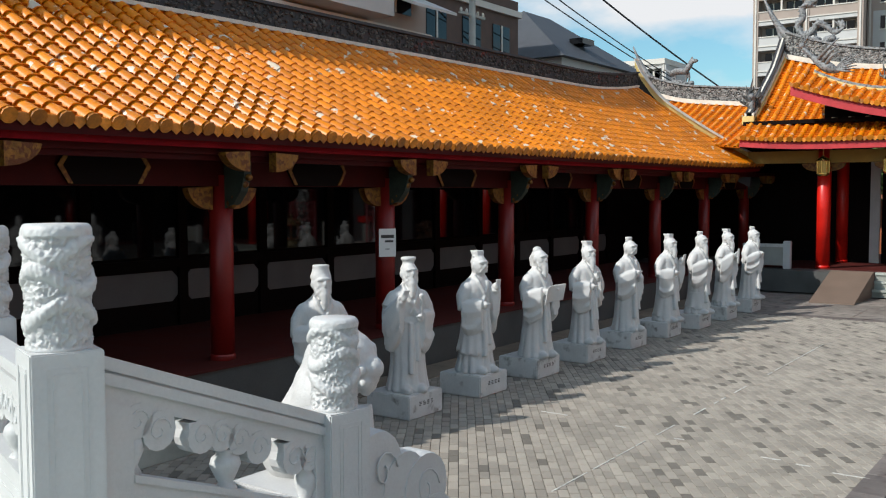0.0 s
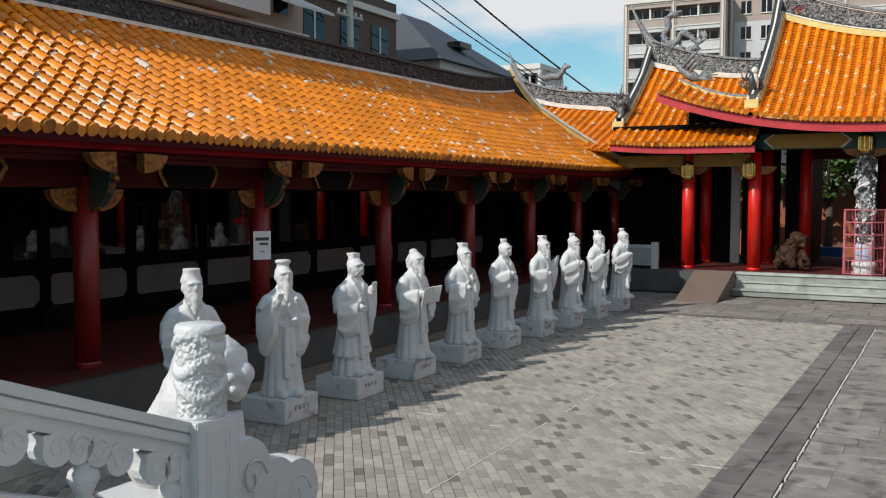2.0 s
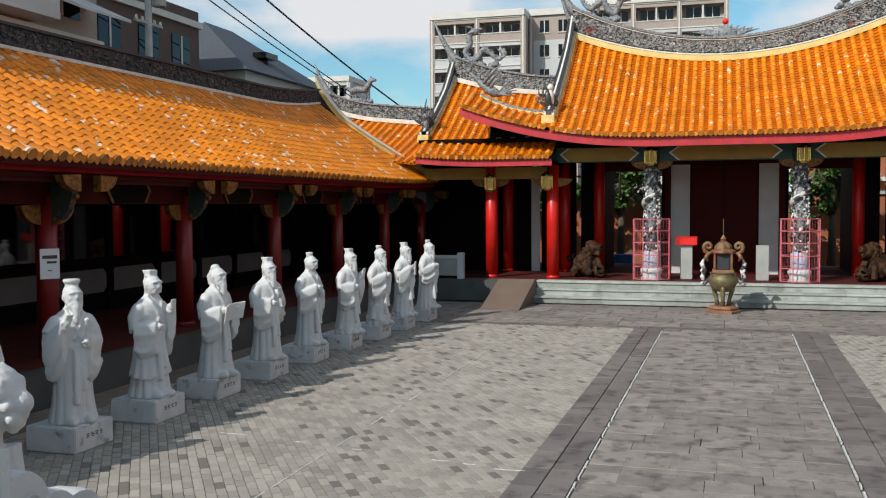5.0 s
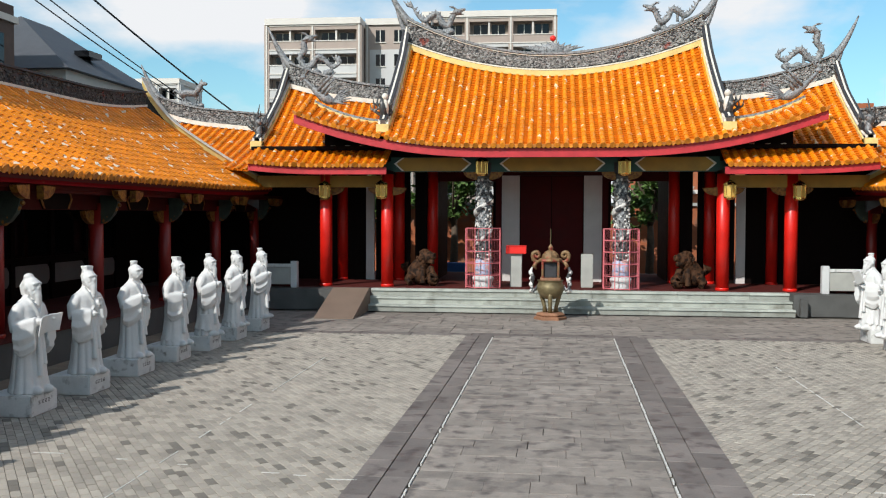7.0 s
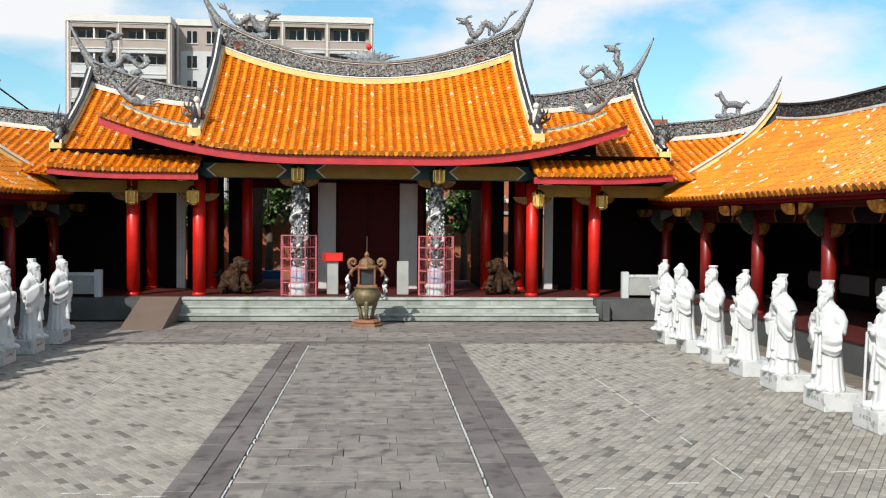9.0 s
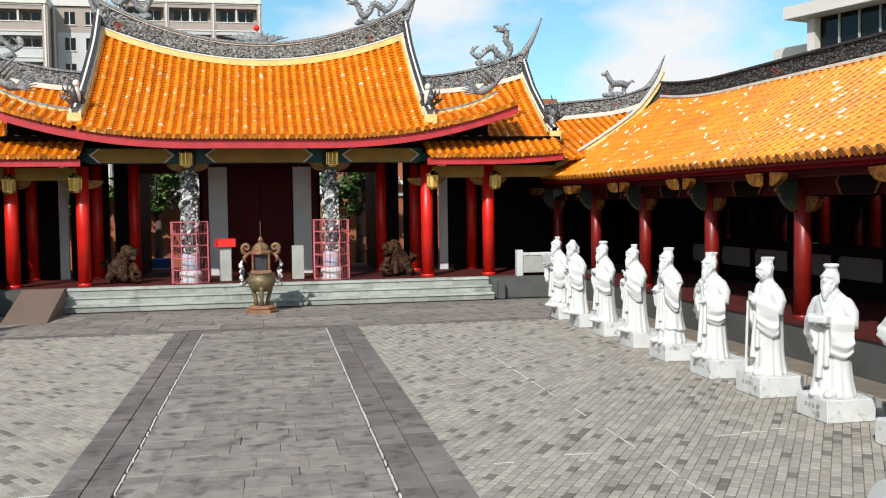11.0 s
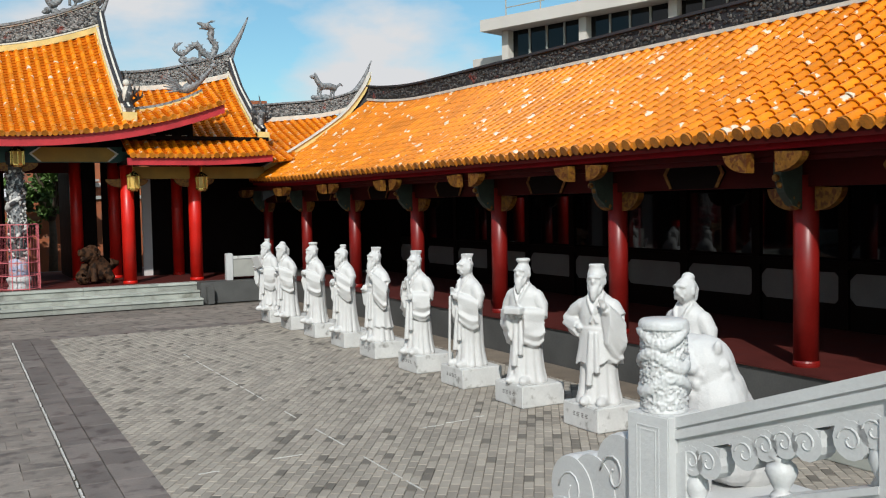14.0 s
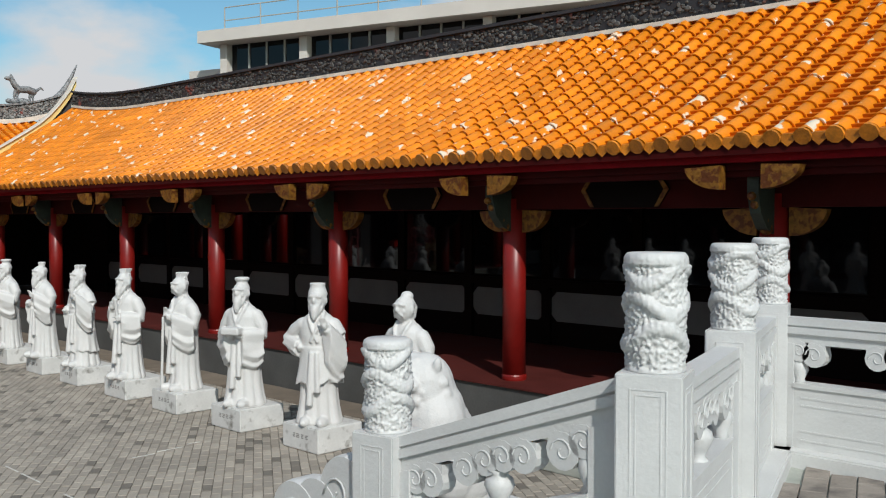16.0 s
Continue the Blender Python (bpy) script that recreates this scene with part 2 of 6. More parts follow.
def put_prism(bm, outline, axis, a, b):
    """Extrudes an outline of pairs along the axis x, y or z from a to b."""
    def place(p, w):
        return {"x": (w, p[0], p[1]), "y": (p[0], w, p[1]), "z": (p[0], p[1], w)}[axis]
    lo, hi = [bm.verts.new(place(p, a)) for p in outline], [bm.verts.new(place(p, b)) for p in outline]
    n = len(outline)
    bm.faces.new(lo)
    bm.faces.new(hi[::-1])
    for k in range(n):
        bm.faces.new((lo[k], hi[k], hi[(k + 1) % n], lo[(k + 1) % n]))
    return bm


def prism(outline, axis, a, b):
    bm = put_prism(bmesh.new(), outline, axis, a, b)
    bmesh.ops.recalc_face_normals(bm, faces=bm.faces)
    return bm


def mesh_raw(name, verts, faces, mat, smooth=False):
    me = bpy.data.meshes.new(name)
    me.from_pydata(verts, [], faces)
    me.materials.append(mat)
    if smooth:
        me.polygons.foreach_set("use_smooth", [True] * len(me.polygons))
    me.update()
    return me


# ------------------------------------------------------------------ ground
GATE_Y = 24.65
ground = fig("ground", box(-400, 400, -200, 900, -0.6, -0.03), JOINT, "sand-coloured earth ground under the paved court", "ground", kind="structure")


def field(x0, x1, y0, y1, length, width, turn, gap, inside, top=0.0, depth=0.02, jitter=0.0015, seed=3):
    """Bricks in running bond, as centres with a turn: rows of (x, y, z)."""
    rnd = random.Random(seed)
    c, s = math.cos(turn), math.sin(turn)
    out, reach = [], max(x1 - x0, y1 - y0)
    cx, cy = (x0 + x1) / 2, (y0 + y1) / 2
    n = int(reach / width)
    for i in range(-n, n + 1):
        off = 0.5 * length * (i % 2)
        for j in range(-int(reach / length), int(reach / length) + 1):
            u, v = j * length + off, i * width
            x, y = cx + c * u - s * v, cy + s * u + c * v
            if x0 < x < x1 and y0 < y < y1 and inside(x, y):
                out.append((x, y, top + rnd.uniform(-jitter, jitter)))
    return out


def brick_mesh(name, length, width, depth, mat, chamfer=0.004):
    a, b, k = length / 2, width / 2, chamfer
    v = [(-a, -b, -depth), (a, -b, -depth), (a, b, -depth), (-a, b, -depth), (-a, -b, -k), (a, -b, -k), (a, b, -k), (-a, b, -k),
         (-a + k, -b + k, 0), (a - k, -b + k, 0), (a - k, b - k, 0), (-a + k, b - k, 0)]
    f = [(8, 9, 10, 11)] + [(4 + i, 4 + (i + 1) % 4, 8 + (i + 1) % 4, 8 + i) for i in range(4)] + [(i, (i + 1) % 4, 4 + (i + 1) % 4, 4 + i) for i in range(4)]
    return v, f


def scatter(name, shape, places, turn, mat):
    """One mesh of many alike pieces."""
    v, f = np.array(shape[0]), np.array(shape[1])
    c, s = math.cos(turn), math.sin(turn)
    v = np.stack([v[:, 0] * c - v[:, 1] * s, v[:, 0] * s + v[:, 1] * c, v[:, 2]], -1)
    P = np.array(places)
    verts = (P[:, None, :] + v[None]).reshape(-1, 3)
    faces = (np.arange(len(P))[:, None, None] * len(v) + f[None]).reshape(-1, 4)
    return mesh_raw(name, verts.tolist(), faces.tolist(), mat)


# ------------------------------------------------------------------ roofs
def tile_shape(r0=0.062, r1=0.077, seg=8):
    """A half-round tile of unit length along -y, its round side up."""
    v, f = [], []
    for y, r in ((0.0, r0), (-1.06, r1)):
        v += [(-r * math.cos(math.pi * k / seg), y, r * math.sin(math.pi * k / seg)) for k in range(seg + 1)]
    f += [(k, k + 1, seg + 2 + k, seg + 1 + k) for k in range(seg)]
    n = len(v)
    for r in (r1, r1 - 0.016):
        v += [(-r * math.cos(math.pi * k / seg), -1.06, r * math.sin(math.pi * k / seg)) for k in range(seg + 1)]
    f += [(n + k, n + k + 1, n + seg + 2 + k, n + seg + 1 + k) for k in range(seg)]
    return v, f


def roof(parent, place, u0, u1, pitch=0.235, courses=15, near=None, flip=1, ends=True):
    """A tiled slope on parent. place(u, t): the point u metres along the eave and t from ridge (0) to eave (1)."""
    count = max(2, int(round(abs(u1 - u0) / pitch)))
    us = [u0 + (u1 - u0) * (i + 0.5) / count for i in range(count)]
    step = (u1 - u0) / count
    sv, sf = tile_shape()
    S = np.array(sv)
    tiles_v, tiles_f, pan_v, pan_f, end_v, end_f = [], [], [], [], [], []
    single = mesh_raw("tile", sv, sf, TILE, True)
    for u in us:
        e = 0.03
        for j in range(courses):
            a, b = Vector(place(u, j / courses)), Vector(place(u, (j + 1) / courses))
            side = (Vector(place(u + e, (j + .5) / courses)) - Vector(place(u - e, (j + .5) / courses))).normalized()
            down = b - a
            ln = down.length
            down = down.normalized()
            nrm = side.cross(-down)
            if nrm.z < 0:
                nrm, side = -nrm, -side
            m = Matrix(((side.x, -down.x, nrm.x, a.x), (side.y, -down.y, nrm.y, a.y), (side.z, -down.z, nrm.z, a.z), (0, 0, 0, 1)))
            m = m @ Matrix.Diagonal((1, ln, 1, 1))
            if near and near[0] < u < near[1]:
                ob = new("tile", single)
                ob.parent = parent
                ob.matrix_local = m
            else:
                M = np.array(m)
                w = S @ M[:3, :3].T + M[:3, 3]
                base = len(tiles_v)
                tiles_v.extend(w.tolist())
                tiles_f.extend([tuple(base + k for k in q) for q in sf])
            # pan course, stepped over the one below
            for q in (0, 1):
                pa = [Vector(place(u + s * step / 2, (j + q / 2) / courses)) for s in (-1, 1)]
                pb = [Vector(place(u + s * step / 2, (j + q / 2 + .5) / courses)) for s in (-1, 1)]
                base = len(pan_v)
                pan_v.extend([tuple(p) for p in pa] + [tuple(p + nrm * 0.028) for p in pb] + [tuple(p) for p in pb])
                pan_f.extend([(base, base + 1, base + 3, base + 2), (base + 2, base + 3, base + 5, base + 4)])
        if ends:
            # round end and hanging drip tile
            c = Vector(place(u, 1.0)) + down * 0.022
            base = len(end_v)
            ring = [c + side * (0.074 * math.cos(2 * math.pi * k / 10)) + nrm * (0.008 + 0.074 * math.sin(2 * math.pi * k / 10)) for k in range(10)]
            ring2 = [p + down * 0.022 for p in ring]
            end_v.extend([tuple(p) for p in ring + ring2])
            end_f.extend([tuple(base + 10 + k for k in range(10))] + [(base + k, base + (k + 1) % 10, base + 10 + (k + 1) % 10, base + 10 + k) for k in range(10)])
            c = Vector(place(u + step / 2, 1.0)) + down * 0.012
            base = len(end_v)
            drop = [c + side * x + Vector((0, 0, z)) for x, z in ((-0.072, 0.03), (0.072, 0.03), (0.055, -0.03), (0.0, -0.075), (-0.055, -0.03))]
            end_v.extend([tuple(p) for p in drop + [q + down * 0.015 for q in drop]])
            end_f.extend([tuple(base + 5 + k for k in range(5)), tuple(base + k for k in range(4, -1, -1))] +
                         [(base + k, base + (k + 1) % 5, base + 5 + (k + 1) % 5, base + 5 + k) for k in range(5)])
    if tiles_v:
        tagged(part("barrel_tiles", mesh_raw("barrel_tiles", tiles_v, tiles_f, TILE_FIELD, True), None, parent), kind="stuff")
    part("pan_tiles", mesh_raw("pan_tiles", pan_v, pan_f, PAN), None, parent)
    if ends:
        part("eave_tile_ends", mesh_raw("eave_tile_ends", end_v, end_f, TILE_END), None, parent, "round eave tile ends with pointed drip tiles")


def band(bm, pts, heights, thick, axis):
    """A wall-like band along pts (its foot), heights above it, thick across the axis x or y."""
    t = Vector((thick / 2, 0, 0)) if axis == "x" else Vector((0, thick / 2, 0))
    rows = []
    for p, (lo, hi) in zip(pts, heights):
        p = Vector(p)
        rows.append([bm.verts.new(p + o + Vector((0, 0, h))) for o, h in ((-t, lo), (t, lo), (t, hi), (-t, hi))])
    for a, b in zip(rows, rows[1:]):
        for k in range(4):
            bm.faces.new((a[k], a[(k + 1) % 4], b[(k + 1) % 4], b[k]))
    bm.faces.new(rows[0][::-1])
    bm.faces.new(rows[-1])
    return bm


def sag(t):
    """Concave roof line: 0 at the ridge, 1 at the eave; steeper near the ridge."""
    return t + 0.22 * t * (1 - t)


def relief(parent, pts, lo, hi, face, axis, count, seed, size=0.05, mat=None):
    """Carved figures, flowers and scrolls on the face of a ridge, as many small knobs."""
    rnd = random.Random(seed)
    verts, faces = [], []
    bm = bmesh.new()
    bmesh.ops.create_icosphere(bm, subdivisions=1, radius=1.0)
    sv = np.array([v.co[:] for v in bm.verts])
    sf = [[v.index for v in f.verts] for f in bm.faces]
    bm.free()
    for _ in range(count):
        k = rnd.uniform(0, len(pts) - 1.001)
        i = int(k)
        p = Vector(pts[i]).lerp(Vector(pts[i + 1]), k - i)
        l = lo[i] + (lo[i + 1] - lo[i]) * (k - i) if isinstance(lo, list) else lo
        h = hi[i] + (hi[i + 1] - hi[i]) * (k - i) if isinstance(hi, list) else hi
        p = p + Vector((0, 0, rnd.uniform(l, h)))
        s = size * rnd.uniform(0.4, 1.2)
        q = [s * rnd.uniform(0.6, 1.8), s * rnd.uniform(0.6, 1.8), s * rnd.uniform(0.5, 1.3)]
        q[0 if axis == "x" else 1] = s * 0.7
        off = np.array((face, 0, 0) if axis == "x" else (0, face, 0))
        a = rnd.uniform(0, 3.1)
        w = sv * q
        base = len(verts)
        verts.extend((w + np.array(p[:]) + off).tolist())
        faces.extend([[base + n for n in f] for f in sf])
    tagged(part("carved_relief", mesh_raw("carved_relief", verts, faces, mat or RELIEF), None, parent, "weathered carved figures and scrolls"), kind="stuff")


# ------------------------------------------------------------------ side galleries
COLS = {s: [1.33 + 3.25 * k + (s * 0.08 if k in (3, 4) else 0) - (.1 if s < 0 and k == 3 else 0) for k in range(9)] for s in (-1, 1)}
FLOOR = 0.56
EAVE_X, RIDGE_X, COL_X, WALL_X, EDGE_X = 7.55, 10.2, 8.75, 11.5, 8.35
END_Y, START_Y = 22.9, -3.0
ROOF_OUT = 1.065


def gallery_ridge_z(y):
    return 4.87 + 0.008 * (y - 5) + 0.25 * max(0, (y - 19.5) / 3.4) ** 2


def gallery_eave_z(y):
    return 3.186 + 0.10 * max(0, (y - 19.0) / 4.0) ** 2


def gallery(side):
    s = side
    where = "left" if s < 0 else "right"
    g = thing("gallery_roof", "orange glazed tile roof of an open side gallery, with white lichen spots and painted sun glints", "roof")

    def place(u, t):
        z0, z1 = gallery_ridge_z(u), gallery_eave_z(u)
        return (s * (RIDGE_X + (EAVE_X - RIDGE_X) * t), u + 0.097 * t * (u - 0.4), z0 + (z1 - z0) * sag(t))
    roof(g, place, START_Y, END_Y, near=(3.2, 7.8))
    ys = np.linspace(START_Y, END_Y, 40)
    # deck under the tiles, rear slope, ridge wall
    bm = bmesh.new()
    for t0, t1 in ((0, .33), (.33, .66), (.66, 1.0)):
        for a, b in zip(ys[::3], list(ys[3::3]) + []):
            q = [Vector(place(a, t0)), Vector(place(b, t0)), Vector(place(b, t1)), Vector(place(a, t1))]
            up = [bm.verts.new(p - Vector((0, 0, 0.03))) for p in q]
            dn = [bm.verts.new(p - Vector((0, 0, 0.13))) for p in q]
            bm.faces.new(up), bm.faces.new(dn[::-1])
            for k in range(4):
                bm.faces.new((up[k], dn[k], dn[(k + 1) % 4], up[(k + 1) % 4]))
    bmesh.ops.recalc_face_normals(bm, faces=bm.faces)
    part("roof_deck", bm, DARK_RED, g, "red boarded soffit, darkened for shade")
    bm = bmesh.new()
    put_prism(bm, [(s * RIDGE_X, 4.88), (s * (RIDGE_X + 3.4), 3.0), (s * (RIDGE_X + 3.4), 2.9), (s * RIDGE_X, 4.7)], "y", START_Y, END_Y)
    bmesh.ops.recalc_face_normals(bm, faces=bm.faces)
    part("rear_slope", bm, PAN, g)
    foot = [(s * RIDGE_X, y, gallery_ridge_z(y)) for y in ys]
    part("ridge_wall", band(bmesh.new(), foot, [(-0.05, 0.30)] * 40, 0.24, "x"), BLACK_TRIM, g, "dark carved ridge")
    part("ridge_cap", band(bmesh.new(), foot, [(0.30, 0.345)] * 40, 0.34, "x"), BLACK_TRIM, g)
    part("ridge_base", band(bmesh.new(), [(p[0] - s * 0.13, p[1], p[2]) for p in foot], [(-0.05, 0.005)] * 40, 0.06, "x"), WHITE_TRIM, g)
    relief(g, foot, 0.03, 0.28, -s * 0.13, "x", 2600, 5 + s, 0.03)
    # barge at the gate end
    bm, bm2, bm3 = bmesh.new(), bmesh.new(), bmesh.new()
    ts = np.linspace(-0.02, 0.93, 14)
    rake = [Vector(place(END_Y, max(t, 0))) + Vector((0, 0.05 - 0.5 * t, 0.02 + (0.45 * (1 - t / 0.3) ** 2 if t < 0.3 else 0))) for t in ts]
    band(bm, [p + Vector((0, 0.10, 0)) for p in rake], [(-0.05, 0.14)] * 14, 0.22, "y")
    band(bm2, [p + Vector((0, 0.06, 0)) for p in rake], [(0.14, 0.17)] * 14, 0.26, "y")
    band(bm3, [p + Vector((0, 0.16, 0)) for p in rake], [(-0.75, -0.05)] * 14, 0.12, "y")
    part("rake_band", bm, YELLOW, g, "ochre yellow raking edge")
    part("rake_cap", bm2, WHITE_TRIM, g)
    part("gable_wall", bm3, BLACK_TRIM, g)
    # eave board
    edge = [(s * (EAVE_X + 0.10), y + 0.097 * (y - 0.4), gallery_eave_z(y)) for y in ys]
    part("eave_board", band(bmesh.new(), edge, [(-0.19, -0.06)] * 40, 0.07, "x"), EAVE_RED, g, "red painted eave board, its shade put into the colour")
    inner = [(x + s * 0.12, y, z) for x, y, z in edge]
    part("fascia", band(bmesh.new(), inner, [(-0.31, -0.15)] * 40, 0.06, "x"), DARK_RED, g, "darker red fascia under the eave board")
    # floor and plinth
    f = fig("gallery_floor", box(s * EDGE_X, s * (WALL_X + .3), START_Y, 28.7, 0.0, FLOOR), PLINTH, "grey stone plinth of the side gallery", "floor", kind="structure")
    part("floor_paving", box(s * (EDGE_X - 0.03), s * WALL_X, START_Y, 25.0, FLOOR, FLOOR + 0.02), REDFLOOR, f, "red floor paving, darkened for shade")
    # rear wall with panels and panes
    w = fig("wall_%s" % where, box(s * WALL_X, s * (WALL_X + .25), START_Y, 28.7, FLOOR, 4.3), DARK, "timber rear wall of the gallery, coloured near black for its shade", "wall", kind="structure")
    y = 1.35 - 3.25
    while y < 22:
        for h in (0, 1):
            a, b = y + 0.08 + 1.625 * h, y + 1.545 + 1.625 * h
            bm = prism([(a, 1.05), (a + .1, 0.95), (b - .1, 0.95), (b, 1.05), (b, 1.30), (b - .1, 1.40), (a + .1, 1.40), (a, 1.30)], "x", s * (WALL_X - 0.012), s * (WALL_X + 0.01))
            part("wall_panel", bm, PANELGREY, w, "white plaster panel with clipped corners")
            part("window_pane", box(s * (WALL_X - 0.02), s * (WALL_X - 0.012), a + .03, b - .03, 1.62, 2.75), PANE, w, "dark glass pane")
            for yy in (a - 0.08, b):
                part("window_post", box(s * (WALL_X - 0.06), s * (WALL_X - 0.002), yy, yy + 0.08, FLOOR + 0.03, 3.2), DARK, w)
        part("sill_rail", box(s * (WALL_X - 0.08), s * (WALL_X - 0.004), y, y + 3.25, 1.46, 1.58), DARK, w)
        y += 3.25
    # scaled about the camera point to fit the view; eave just passes the plinth
    view_point = Vector((0, 0.4, 2.55))
    g.matrix_world = Matrix.Translation(view_point) @ Matrix.Diagonal((ROOF_OUT, ROOF_OUT, ROOF_OUT, 1)) @ Matrix.Translation(-view_point)
    return g


PANE = material("dark_window_glass", (0.006, 0.0065, 0.008), 0.12, vary=0.05, bump=0)
PANE.node_tree.nodes["Principled BSDF"].inputs["Specular IOR Level"].default_value = 0.3
for link in list(PANE.node_tree.links):
    if link.to_socket.name == "Roughness":
        PANE.node_tree.links.remove(link)
PANE.node_tree.nodes["Principled BSDF"].inputs["Roughness"].default_value = 0.03
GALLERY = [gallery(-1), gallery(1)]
fig("gallery_end_wall", box(-WALL_X, -8.0, START_Y - .3, START_Y, 0, 4.4), DARK, "dark timber wall closing the gallery", "wall", kind="structure")
fig("gallery_end_wall", box(8.0, WALL_X, START_Y - .3, START_Y, 0, 4.4), DARK, "dark timber wall closing the gallery", "wall", kind="structure")


def column(x, y, z0, z1, r, label, mat, group):
    c = thing("column", label, "column", group, at=(x, y, z0))
    part("shaft", lathe([(r, 0.0), (r, z1 - z0)], 28), mat, c, smooth=True)
    part("base", lathe([(r * 1.05, 0.0), (r * 1.08, 0.02), (r * 1.08, 0.05), (r * 1.02, 0.07)], 28), mat, c)
    return c
PAPER = material("white_paper", (0.75, 0.75, 0.73), 0.8, vary=0.05, bump=0)
ORANGEWALL = material("weathered_orange_render", (0.33, 0.10, 0.04), 0.85, vary=0.3, scale=1.5, bump=0.2, second=(0.16, 0.10, 0.07), second_at=(.52, .7), second_scale=2)
# Tan taken darker, with the shade at the plinth's foot put into it.
TAN = material("tan_stone", (0.18, 0.145, 0.11), 0.8, vary=0.25, scale=3, bump=0.25, random=0.15, world_space=True)
# Gallery copy of the column red, darkened to stand for its shade.
DARKCOL = material("shade_darkened_red_lacquer", (0.19, 0.007, 0.005), 0.4, vary=0.25, scale=2.0, bump=0.05)
DOORRED = material("deep_red_door", (0.055, 0.003, 0.003), 0.6, vary=0.2, scale=3, bump=0.05, spec=0.12)
RAMP = material("brown_ramp_board", (0.17, 0.12, 0.09), 0.7, vary=0.15, scale=2, bump=0.2)
GREYBLOCK = material("grey_block", (0.36, 0.36, 0.33), 0.7, vary=0.15, scale=3, bump=0.15)
BRIGHTRED = material("bright_red_paint", (0.75, 0.02, 0.012), 0.4, vary=0.1, scale=3, bump=0.02)


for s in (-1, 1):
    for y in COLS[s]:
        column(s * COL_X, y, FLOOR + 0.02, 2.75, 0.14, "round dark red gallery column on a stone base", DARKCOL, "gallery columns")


def gallery_beam(side):
    s = side
    b = thing("gallery_beam", "dark red timber beam over the gallery columns with gilded brackets", "beam", "gallery beams")
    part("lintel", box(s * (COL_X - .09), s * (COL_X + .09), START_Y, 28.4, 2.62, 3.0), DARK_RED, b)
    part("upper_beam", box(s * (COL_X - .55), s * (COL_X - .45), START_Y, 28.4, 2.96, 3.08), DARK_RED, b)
    for y in COLS[s]:
        for d in (-1, 1):
            arc = [(y + d * 0.16, 2.62), (y + d * 0.16, 2.35)] + [(y + d * (0.16 + 0.36 * math.sin(a)), 2.62 - 0.27 * math.cos(a)) for a in np.linspace(0.1, 1.5, 8)]
            part("corner_bracket", prism(arc, "x", s * (COL_X - .05), s * (COL_X + .05)), GOLD, b, "gilded carved corner bracket")
            arc = [(y + d * 0.2, 3.0), (y + d * 0.2, 2.78)] + [(y + d * (0.2 + 0.36 * math.sin(a)), 3.0 - 0.22 * math.cos(a)) for a in np.linspace(0.1, 1.5, 7)]
            part("upper_bracket", prism(arc, "x", s * (COL_X - .72), s * (COL_X - .60)), GOLD, b, "gilded carved bracket under the eave")
        bm = prism([(s * (COL_X - .12), 2.62), (s * (COL_X - .12), 2.36), (s * (COL_X - .28), 2.42), (s * (COL_X - .40), 2.56), (s * (COL_X - .46), 2.74), (s * (COL_X - .46), 3.0), (s * (COL_X - .12), 3.0)], "y", y - .055, y + .055)
        part("eave_arm", bm, GREYGREEN, b, "carved grey-green cantilever arm")
        bm = bmesh.new()
        for k in range(5):
            put_ball(bm, (s * (COL_X - .18 - .075 * k), y, 2.42 + .075 * k), 0.07 - .006 * k, 1, 0.95, 0.9, 8)
        part("arm_scroll", bm, GOLD, b, smooth=True)
    for a, c in zip(COLS[s], COLS[s][1:]):
        m = (a + c) / 2
        o = [(m - .55, 2.82), (m - .42, 2.63), (m + .42, 2.63), (m + .55, 2.82), (m + .42, 3.0), (m - .42, 3.0)]
        part("hexagon_board", prism(o, "x", s * (COL_X - .125), s * (COL_X - .10)), DARK, b, "black hexagonal board with gold edging")
        for d in (-1, 1):
            bm = prism([(m + d * .55, 2.82), (m + d * .43, 2.64), (m + d * .38, 2.64), (m + d * .49, 2.82), (m + d * .38, 2.99), (m + d * .43, 2.99)], "x", s * (COL_X - .135), s * (COL_X - .126))
            part("gold_edge", bm, GOLD, b)
    return b


GREYGREEN = material("grey_green_carving", (0.025, 0.035, 0.025), 0.6, vary=0.5, scale=10, bump=0.4)
gallery_beam(-1)
gallery_beam(1)


# ------------------------------------------------------------------ gate
PLAT = 0.55
# Tread granite copied darker, so the risers carry painted shade besides stains.
STEP_RISER = material("shade_darkened_riser", (0.31, 0.32, 0.285), 0.7, vary=0.25, scale=2, grain=80, bump=0.2, random=0.16, second=(0.17, 0.17, 0.14), second_at=(0.5, 0.72), second_scale=3)
steps = thing("stone_steps", "wide pale grey-green granite steps to the gate platform", "steps")
for k in range(3):
    y0 = GATE_Y + 0.02 + 0.32 * k
    xs = -4.85
    while xs < 6.1:
        xe = min(xs + (1.83 if k % 2 else 1.83) + (.4 * k if xs < -4.8 else 0), 6.1)
        part("step_stone", box(xs, xe - 0.003, y0 + 0.035, y0 + 0.36, 0.18 * k, 0.18 * (k + 1) - 0.05), STEP_RISER, steps)
        part("step_tread", box(xs, xe - 0.003, y0, y0 + 0.36, 0.18 * (k + 1) - 0.05, 0.18 * (k + 1) + (0.0 if k < 2 else 0.01), 0.004), STEP, steps)
        xs = xe
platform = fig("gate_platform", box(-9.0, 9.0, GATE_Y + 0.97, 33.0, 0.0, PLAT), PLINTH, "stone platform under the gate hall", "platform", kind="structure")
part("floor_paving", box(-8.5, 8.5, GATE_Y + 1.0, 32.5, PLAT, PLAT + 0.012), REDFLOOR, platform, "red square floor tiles")
